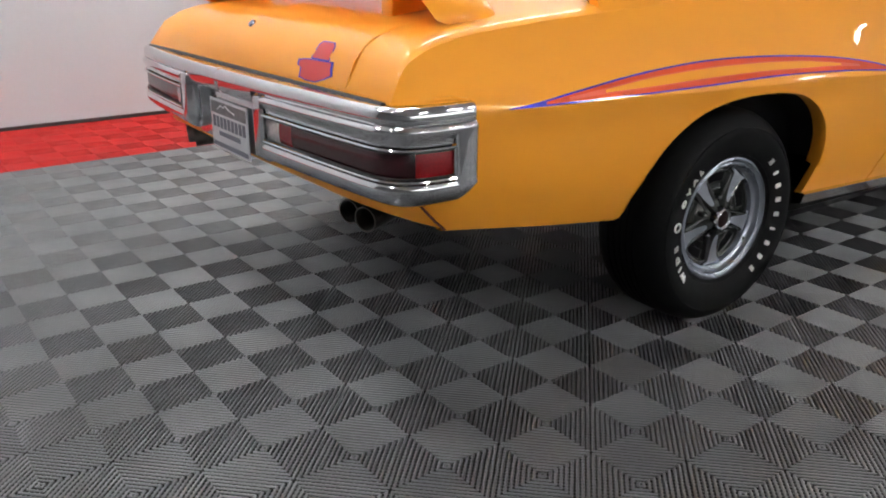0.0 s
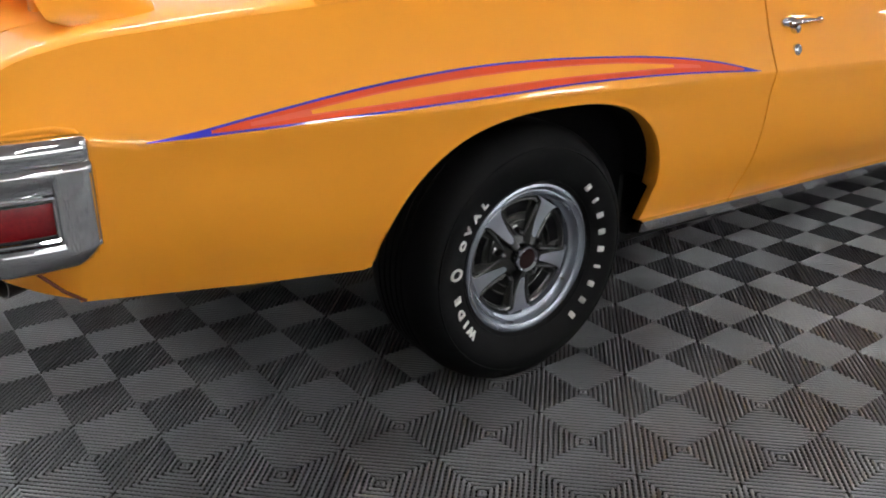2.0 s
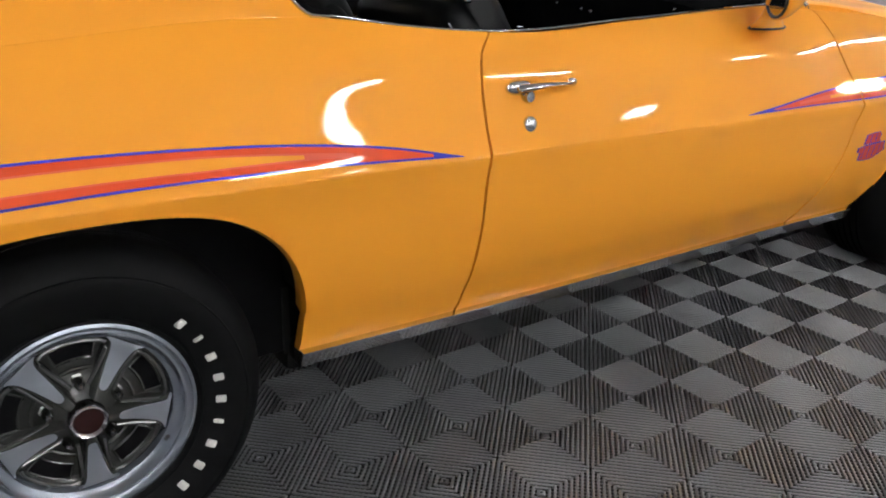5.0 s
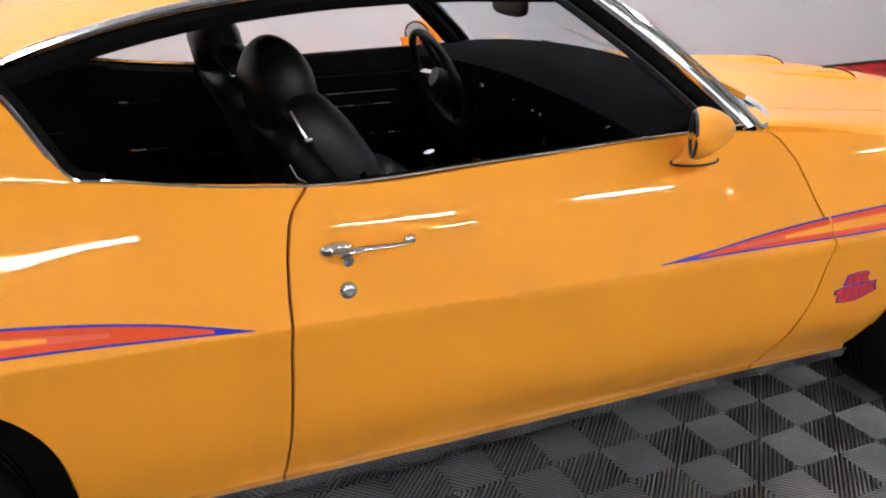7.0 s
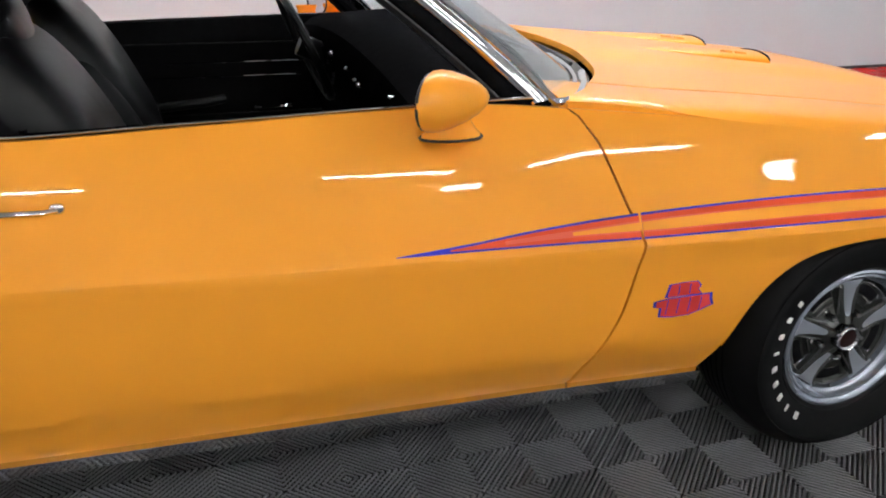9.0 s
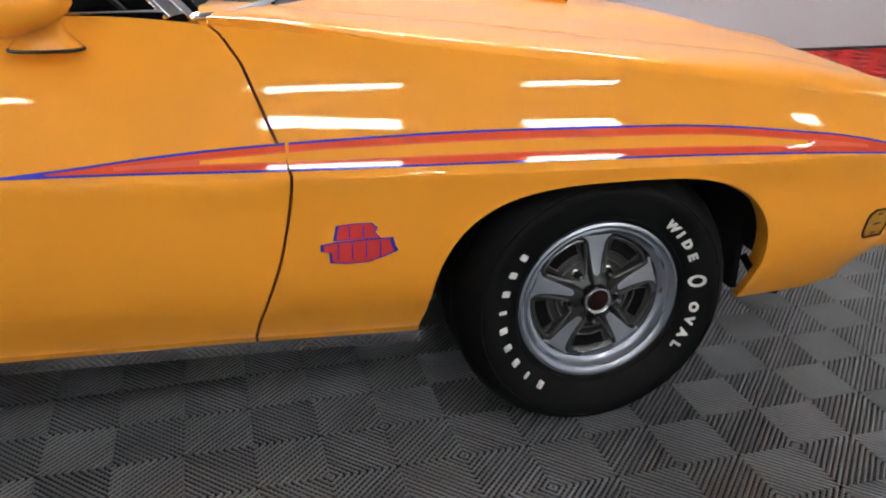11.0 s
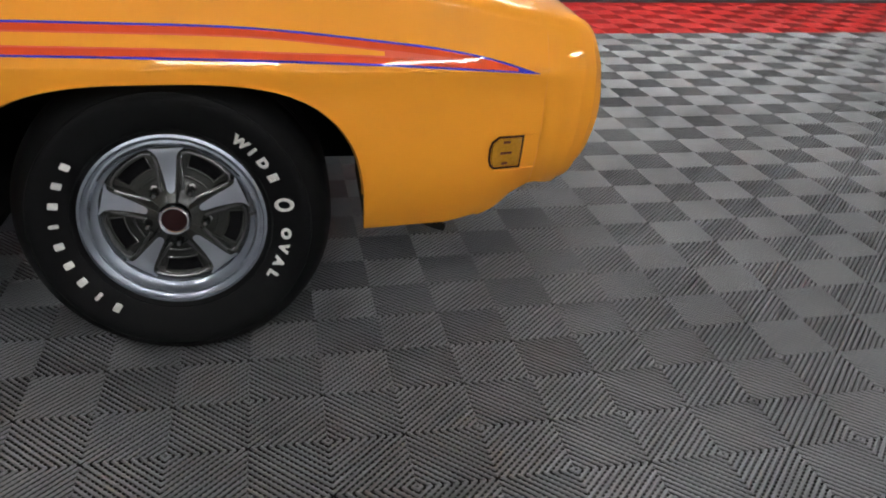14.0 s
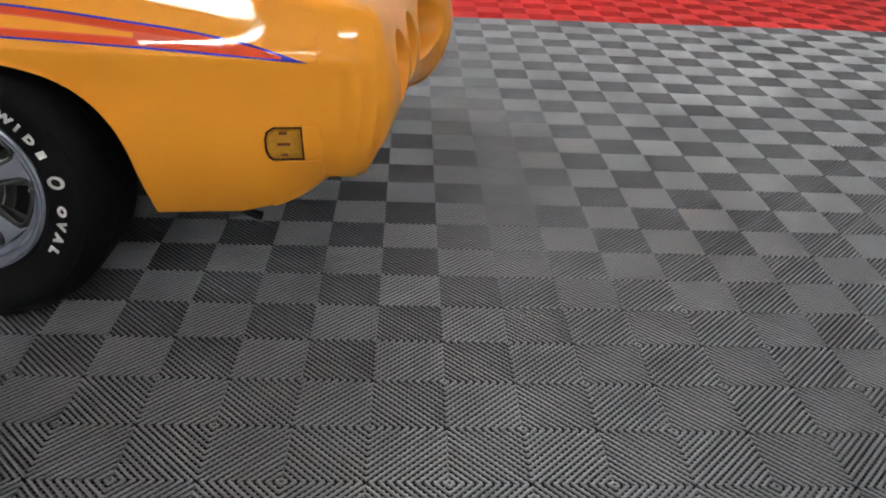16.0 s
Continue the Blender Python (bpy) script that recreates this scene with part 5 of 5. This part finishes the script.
rows = [[(x, rail_y(x) + (2 * YC - 2 * rail_y(x)) * k / 40, roof_z(x, rail_y(x) + (2 * YC - 2 * rail_y(x)) * k / 40)) for k in range(41)] for x in span(0.30, 1.57, 24)]
roof = mesh("roof", *thick(rows, (0, 0, -0.035)), ORANGE, car, "orange steel roof with black headliner", lean=True, angle=50)
rows = [[(p[0], p[1], p[2] - 0.04) for p in r] for r in rows]
mesh("headliner", *thick(rows, (0, 0, -0.006)), DASH, roof, lean=True)
for side in (1, -1):
    # rail: drip moulding above, black seal below
    vs, fs = tube([(x, rail_y(x) - 0.006, rail_z(x) + 0.004) for x in span(0.34, 1.57, 30)], 0.009, 8)
    mesh("drip_rail", flip(vs, side), fs, DULL_CHROME, roof, "bright drip rail", lean=True)
    vs, fs = tube([(x, rail_y(x) + 0.012, rail_z(x) - 0.024) for x in span(0.34, 1.60, 30)], 0.022, 8)
    mesh("roof_seal", flip(vs, side), fs, DASH, roof, lean=True)
    # rear pillar, from the quarter to the roof
    rows = []
    for x in span(-0.52, 0.50, 20):
        zt = min(rail_z(max(x, 0.30)), 1.0 + 0.30 * smooth((x + 0.60) / 1.05)) if x < 0.30 else rail_z(x)
        zb = top_z(x) - 0.005
        yt, yb = 0.10 + 0.14 * smooth((zt - 1.0) / 0.25), top_y(x) - 0.001
        hi = zt if x < 0.34 else zb + (zt - zb) * (1 - smooth((x - 0.34) / 0.16)) + 0.002
        rows.append([(x, yb + (yt - yb) * (t * (hi - zb) / max(zt - zb, 0.02)) ** 1.15, zb + (hi - zb) * t) for t in span(0, 1, 12)])
    edge = []
    for x in span(0.355, 0.53, 16):
        zt, zb = rail_z(x), top_z(x) - 0.005
        yt, yb = 0.10 + 0.14 * smooth((zt - 1.0) / 0.25), top_y(x) - 0.001
        hi = zb + (zt - zb) * (1 - smooth((x - 0.34) / 0.16))
        edge.append((x + 0.004, yb + (yt - yb) * ((hi - zb) / (zt - zb)) ** 1.15 + 0.003, hi + 0.008))
    vs, fs = thick(rows, (0, 0.03, 0))
    ve, fe = tube(edge, 0.0038, 6)
    mesh("quarter_moulding", flip(ve, side), fe, DULL_CHROME, roof, lean=True)
    ve, fe = tube([(p[0] + 0.008, p[1] + 0.014, p[2] + 0.002) for p in edge], 0.011, 6)
    mesh("quarter_seal", flip(ve, side), fe, DASH, roof, lean=True)
    mesh("rear_pillar", flip(vs, side), fs, ORANGE, roof, lean=True, angle=50)
    vs, fs = thick([[(p[0] + 0.002, p[1] + 0.034, p[2] + 0.002) for p in r] for r in rows], (0, 0.004, 0))
    mesh("pillar_lining", flip(vs, side), fs, DASH, roof, lean=True, angle=50)
    # quarter trim inside
    rows = [[(x, 0.115, 0.30), (x, 0.105, 0.6), (x, max(0.10, top_y(x) + 0.022), top_z(x) - 0.02), (x, max(0.085, top_y(x) + 0.016), top_z(x) - 0.006)] for x in span(-0.25, 0.905, 28)]
    vs, fs = thick(rows, (0, 0.02, 0))
    trim = mesh("quarter_trim", flip(vs, side), fs, DASH, car, "black vinyl side trim", lean=True)
    rows = [[(x, 0.115, 0.30), (x, 0.095, 0.55), (x, 0.10, 0.78), (x, 0.095, 0.86), (x, 0.076, top_z(x) + 0.003)] for x in span(0.875, 2.0, 16)]
    vs, fs = thick(rows, (0, 0.02, 0))
    card = mesh("door_card", flip(vs, side), fs, DASH, car, "black vinyl door card", lean=True)
    for zz, xa, xb, mat in ((0.62, 0.93, 1.92, VINYL), (0.755, 1.05, 1.72, DULL_CHROME), (0.805, 1.25, 1.90, DULL_CHROME), (0.872, 0.93, 1.92, VINYL)):
        vs, fs = tube([(x, 0.118, zz) for x in span(xa, xb, 8)], 0.003, 6)
        mesh("trim_strip", flip(vs, side), fs, mat, card, lean=True)
    vs, fs = tube([(1.12, 0.14, 0.64), (1.16, 0.165, 0.655), (1.38, 0.165, 0.675), (1.44, 0.14, 0.68)], 0.017, 8)
    mesh("armrest", flip(vs, side), fs, VINYL, card, lean=True)
    for xx, zz in ((1.55, 0.64), (0.65, 0.835), (0.66, 0.665)):
        vs, fs = tube([(xx, 0.13, zz), (xx + 0.02, 0.155, zz + 0.004), (xx + 0.10, 0.16, zz + 0.008), (xx + 0.125, 0.155, zz + 0.008)], [0.012, 0.007, 0.006, 0.010], 8)
        mesh("window_crank", flip(vs, side), fs, CHROME, card if xx > 0.9 else trim, lean=True)
    vs, fs = tube([(1.02, 0.115, 0.905), (1.02, 0.115, 0.945)], [0.004, 0.008], 8)
    mesh("lock_knob", flip(vs, side), fs, CHROME, card, lean=True)
    # windscreen pillar: bright outer strip on a black core
    foot_p, mid_p, top_p = Vector((1.992, 0.082, 0.955)), Vector((1.80, 0.160, 1.128)), Vector((1.575, 0.250, 1.298))
    arc = [foot_p * (1 - t) ** 2 + (2 * mid_p - 0.5 * (foot_p + top_p)) * 2 * t * (1 - t) + top_p * t * t for t in span(0, 1, 14)]
    rows = []
    for p in arc:
        rows.append([p + Vector(o) for o in ((-0.033, 0.004, -0.008), (-0.032, -0.006, -0.004), (-0.020, -0.010, 0.002), (-0.004, -0.010, 0.005), (0.004, -0.005, 0.006), (0.006, 0.010, 0.004))])
    vs, fs = thick(rows, (0.0, 0.012, -0.008))
    pil = mesh("windscreen_pillar", flip([tuple(v) for v in vs], side), fs, CHROME, car, "polished windscreen pillar trim between bright strips", lean=True, angle=60)
    rows = [[p + Vector(o) for o in ((-0.068, 0.012, -0.018), (-0.065, 0.000, -0.014), (-0.054, -0.005, -0.010), (-0.036, -0.004, -0.006), (-0.032, 0.004, -0.006))] for p in arc]
    vs, fs = thick(rows, (0.0, 0.012, -0.008))
    mesh("window_frame_seal", flip([tuple(v) for v in vs], side), fs, DASH, pil, "black rubber window frame seal", lean=True, angle=60)
    corner = [Vector(q) for q in ((2.012, 0.074, 0.958), (2.040, 0.086, 0.956), (2.080, 0.120, 0.958), (2.115, 0.165, 0.961), (2.145, 0.215, 0.965), (2.185, 0.31, 0.972))]
    vs, fs = tube([p + Vector((0.010, -0.003, 0.006)) for p in reversed(arc)] + [q - Vector((0.004, 0, 0.004)) for q in corner], 0.0085, 8)
    mesh("screen_moulding", flip([tuple(v) for v in vs], side), fs, CHROME, pil, "bright windscreen moulding", lean=True)
    vs, fs = tube([p + Vector((-0.064, 0.020, -0.020)) for p in arc], 0.014, 8)
    mesh("pillar_core", flip([tuple(v) for v in vs], side), fs, SEAL, pil, lean=True)
    vs, fs = tube([p + Vector((-0.040, 0.034, -0.020)) for p in arc], 0.020, 8)
    mesh("pillar_trim", flip([tuple(v) for v in vs], side), fs, DASH, pil, lean=True)

# windscreen: bowed glass between the pillars
def screen(t, v):
    """t across from 0 to 1, v from the cowl up to the roof."""
    u = abs(2 * t - 1)
    y = YC + (2 * t - 1) * (0.80 - 0.17 * v)
    x = 2.03 + 0.20 * (1 - u**3.2) - (0.455 + 0.10 * (1 - u**2)) * v
    z = 0.945 + 0.02 * (1 - u**2) + (0.345 + 0.045 * (1 - u**2)) * v - 0.02 * v * (1 - v)
    return (x, y, z)


rows = [[screen(t, v) for v in span(0.02, 0.99, 12)] for t in span(0.02, 0.98, 36)]
ws = mesh("windscreen", *thick(rows, (-0.004, 0, -0.004)), GLASS, car, "clear curved windscreen glass", lean=True)
ws.visible_shadow = False
vs, fs = tube([screen(t, 0.0) for t in span(0.0, 1, 40)], 0.009, 6)
mesh("screen_base_trim", vs, fs, CHROME, ws, lean=True)
vs, fs = tube([screen(t, 1.0) for t in span(0.0, 1, 40)], 0.014, 6)
mesh("screen_header", vs, fs, SEAL, ws, lean=True)
# rear window
rows = [[(-0.42 + 0.72 * v, YC + (2 * t - 1) * (0.68 - 0.06 * v), 1.012 + 0.23 * v + 0.10 * v * (1 - abs(2 * t - 1) ** 2) - 0.02 * (1 - v) * abs(2 * t - 1)) for v in span(0, 1, 8)] for t in span(0, 1, 20)]
rw = mesh("rear_window", *thick(rows, (0.002, 0, -0.005)), GLASS, car, "clear curved rear window glass", lean=True)
rw.visible_shadow = False

# ---- car: inside ----
def lobe(profile, cy, half, swell=2.6):
    """A padded form with the given side view, rounded off towards both ends."""
    n = len(profile)
    ring = []
    for k in range(n):
        p0, p1, p2, p3 = (Vector(profile[(k + q) % n]) for q in (-1, 0, 1, 2))
        for t in (0.0, 0.25, 0.5, 0.75):
            ring.append(0.5 * (2 * p1 + (p2 - p0) * t + (2 * p0 - 5 * p1 + 4 * p2 - p3) * t * t + (3 * p1 - p0 - 3 * p2 + p3) * t**3))
    mid = sum(ring, Vector((0, 0))) / len(ring)
    rows = []
    for a in span(-math.pi / 2, math.pi / 2, 17):
        u = math.sin(a)
        k = max(1 - abs(u) ** swell, 0.0) ** (1 / swell)
        rows.append([(mid.x + (p.x - mid.x) * k, cy + half * u, mid.y + (p.y - mid.y) * k) for p in ring])
    return loft(rows, ring=True)


BACK = ((1.10, 0.46), (1.02, 0.66), (0.945, 0.84), (0.895, 0.945), (0.915, 1.005), (0.902, 1.050), (0.930, 1.082), (0.985, 1.078), (1.040, 1.030), (1.10, 0.945), (1.165, 0.82), (1.225, 0.66), (1.21, 0.48))
HEAD = ((0.862, 1.045), (0.856, 1.095), (0.880, 1.150), (0.917, 1.178), (0.955, 1.172), (0.990, 1.135), (1.008, 1.085), (1.012, 1.005), (0.975, 1.010), (0.930, 0.990), (0.880, 0.985))
for cy in (0.46, 1.30):
    seat = mesh("front_seat", *cushion(1.30, cy, 0.52, 0.27, 0.26, 0.10, -6), VINYL, car, "black vinyl bucket seat with head restraint", lean=True)
    mesh("backrest", *lobe(BACK, cy, 0.255, 4.5), VINYL, seat, lean=True)
    for o in (-1, 1):
        mesh("bolster", *lobe([(p[0] + 0.012, p[1] - 0.02) for p in ((1.07, 0.56), (1.00, 0.76), (0.975, 0.88), (0.990, 0.945), (1.040, 0.940), (1.10, 0.870), (1.165, 0.75), (1.205, 0.62))], cy + o * 0.225, 0.052, 2.6), VINYL, seat, lean=True)
    mesh("head_restraint", *lobe(HEAD, cy, 0.165, 2.5), VINYL, seat, lean=True)
    for o in (-0.05, 0.05):
        mesh("restraint_post", *tube([(0.925, cy + o, 0.97), (0.915, cy + o, 1.04)], 0.006, 8), CHROME, seat, lean=True)
    mesh("recline_knob", *cushion(0.935, cy - 0.254, 0.998, 0.010, 0.009, 0.009), DULL_CHROME, seat, lean=True)
    mesh("hinge_arm", *tube([(0.908, cy - 0.235, 1.058), (0.918, cy - 0.252, 1.03), (0.932, cy - 0.256, 1.0)], [0.005, 0.0032, 0.005], 6), DULL_CHROME, seat, lean=True)
    mesh("seat_piping", *tube([(0.898, cy - 0.240, 0.948), (0.908, cy - 0.252, 0.922), (0.935, cy - 0.256, 0.905), (0.98, cy - 0.256, 0.890), (1.03, cy - 0.25, 0.86)], 0.003, 6), DULL_CHROME, seat, lean=True)
bench = mesh("rear_seat", *cushion(0.28, YC, 0.50, 0.26, 0.60, 0.10, -8), VINYL, car, "black vinyl rear bench seat", lean=True)
mesh("backrest", *cushion(0.0, YC, 0.75, 0.08, 0.60, 0.22, -24), VINYL, bench, lean=True)
dash_rows = []
for y in span(0.12, 2 * YC - 0.12, 20):
    crown = 1 - ((y - YC) / 0.76) ** 2
    bow, up = 0.08 * crown, 0.050 * crown
    dash_rows.append([(1.80 + bow, y, 0.60), (1.76 + bow, y, 0.70), (1.74 + bow * 0.6, y, 0.80), (1.72 + bow * 0.4, y, 0.86), (1.735, y, 0.930 + up), (1.765, y, 0.955 + up), (1.84, y, 0.970 + up), (2.00 + bow, y, 0.980 + up)])
dash = mesh("dashboard", *thick(dash_rows, (0.02, 0, -0.02)), DASH, car, "padded black dashboard with round dials", lean=True)
for yy, zz, r in ((1.12, 0.86, 0.05), (1.25, 0.86, 0.05), (1.38, 0.86, 0.05), (0.61, 0.825, 0.011)):
    ring = moved(turned([(r, 0.004), (r, -0.006), (r * 0.86, -0.004)], 24), Matrix.Translation((1.738, yy, zz)) @ pose(0, 0, 0, 0, 0, -90))
    mesh("dial_ring", [tuple(v) for v in ring[0]], ring[1], DULL_CHROME, dash, lean=True)
for yy, zz, r in ((1.0, 0.922, 0.012), (0.663, 0.905, 0.007), (0.62, 0.90, 0.009), (0.287, 0.935, 0.006), (0.78, 0.915, 0.006)):
    mesh("dash_knob", *cushion(1.722, yy, zz, 0.010, r * 0.8, r * 0.8, 0, 2.2), DULL_CHROME, dash, "small chrome knob", lean=True)
console = mesh("centre_console", *block((1.10, YC - 0.10, 0.38), (1.80, YC + 0.10, 0.62), 0.03), VINYL, car, "black centre console with shifter", lean=True)
mesh("shifter", *tube([(1.52, YC, 0.60), (1.50, YC, 0.70), (1.485, YC, 0.755)], [0.008, 0.007, 0.018], 10), CHROME, console, lean=True)
swc = Vector((1.685, 1.27, 0.905))
tilt = pose(*swc, 0, 90 - 24, 0)
rim = [tilt @ Vector((0.175 * math.cos(a), 0.175 * math.sin(a), 0)) for a in span(0, 2 * math.pi, 40)]
sw = mesh("steering_wheel", *tube(rim, 0.0135, 8, cap=False), VINYL, car, "black three-spoke steering wheel", lean=True)
for a in (0, 90, 180):
    mesh("spoke", *tube([tilt @ Vector((0.03 * math.cos(radians(a)), 0.03 * math.sin(radians(a)), 0.02)), tilt @ Vector((0.17 * math.cos(radians(a)), 0.17 * math.sin(radians(a)), 0))], 0.011, 8), DULL_CHROME if a == 90 else VINYL, sw, lean=True)
mesh("column", *tube([swc + Vector((-0.02, 0, 0.01)), swc + Vector((0.25, 0, -0.11))], 0.035, 12), VINYL, sw, lean=True)
inner = mesh("rear_view_mirror", *cushion(1.735, YC - 0.02, 1.185, 0.012, 0.11, 0.032), VINYL, car, "black rear view mirror", lean=True)
mesh("stalk", *tube([(1.74, YC, 1.20), (1.78, YC, 1.25)], 0.007, 6), CHROME, inner, lean=True)
mesh("carpet", *block((-0.30, 0.12, 0.335), (2.05, 2 * YC - 0.12, 0.37), 0.01), VINYL, car, "black carpeted floor pan", lean=True)
mesh("parcel_shelf", *block((-0.45, 0.14, 0.95), (-0.05, 2 * YC - 0.14, 0.985), 0.01), VINYL, car, lean=True)
mesh("firewall", *block((2.06, 0.10, 0.36), (2.09, 2 * YC - 0.10, 0.92), 0.01), DARK, car, lean=True)

# ---- floor tiles ----
tv, tf, groove = square_tile()
tile_me = bpy.data.meshes.new("floor_tile")
tile_me.from_pydata(tv, [], tf)
tile_me.materials.append(TILE)
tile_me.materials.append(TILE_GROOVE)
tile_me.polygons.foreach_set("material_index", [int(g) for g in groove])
tile_me.polygons.foreach_set("use_smooth", [not g for g in groove])
far_v, far_f, red_v, red_f = [], [], [], []
rot = Matrix.Rotation(TH, 4, "Z")
count = 0
for i in range(-36, 64, 2):
    for j in range(-12, 31, 2):
        x, y = lay(i, j)
        if j <= 22 and -2.6 < x < 5.4 and -1.75 < y < 0.75 and count < 300:
            ob = new("floor_tile", tile_me)
            ob.matrix_basis = Matrix.Translation((x, y, 0)) @ rot
            ob.parent = floor
            count += 1
        else:
            V, F = (far_v, far_f) if j <= 22 else (red_v, red_f)
            k = len(V)
            c, s = UX, UY
            V += [(x + c * p[0] - s * p[1], y + s * p[0] + c * p[1], p[2]) for p in tv]
            F += [tuple(a + k for a in f) for f in tf]
# plain tiles away from the car
plain_v, plain_f = [], []
for i in range(I0, I1, 2):
    for j in range(J0, J1, 2):
        if -37 <= i - 1 < 63 and j >= -13:
            continue
        k = len(plain_v)
        for a, c, z in ((0.02, 0.02, -0.014), (1.98, 0.02, -0.014), (1.98, 1.98, -0.014), (0.02, 1.98, -0.014), (0.05, 0.05, -0.001), (1.95, 0.05, -0.001), (1.95, 1.95, -0.001), (0.05, 1.95, -0.001)):
            plain_v.append((*lay(i - 1 + a, j - 1 + c), z))
        plain_f += [tuple(k + q for q in f) for f in ((4, 5, 6, 7), (0, 1, 5, 4), (1, 2, 6, 5), (2, 3, 7, 6), (3, 0, 4, 7))]
for nm, grey in (("outer_floor_tiles", True), ("outer_red_floor_tiles", False)):
    F = [f for f in plain_f if (sum((plain_v[q][1] - OY) * UX - (plain_v[q][0] - OX) * UY for q in f) / len(f) / CELL < 23) == grey]
    me = bpy.data.meshes.new(nm)
    used = sorted({q for f in F for q in f})
    slot = {q: n for n, q in enumerate(used)}
    me.from_pydata([plain_v[q] for q in used], [], [tuple(slot[q] for q in f) for f in F])
    me.materials.append(TILE_OUTER if grey else TILE_RED)
    ob = new(nm, me)
    ob.parent = floor
    tagged(ob, "grey plastic floor tiles across the hall" if grey else "red plastic floor tiles along the wall", kind="stuff")
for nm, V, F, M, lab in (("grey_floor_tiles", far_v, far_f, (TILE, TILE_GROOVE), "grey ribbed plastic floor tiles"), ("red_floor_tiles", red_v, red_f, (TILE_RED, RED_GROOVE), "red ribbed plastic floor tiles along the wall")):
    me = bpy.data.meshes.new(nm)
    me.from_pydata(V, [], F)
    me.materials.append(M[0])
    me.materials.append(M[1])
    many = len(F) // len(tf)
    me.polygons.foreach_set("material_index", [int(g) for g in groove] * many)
    me.polygons.foreach_set("use_smooth", [not g for g in groove] * many)
    ob = new(nm, me)
    ob.parent = floor
    tagged(ob, lab, kind="stuff")
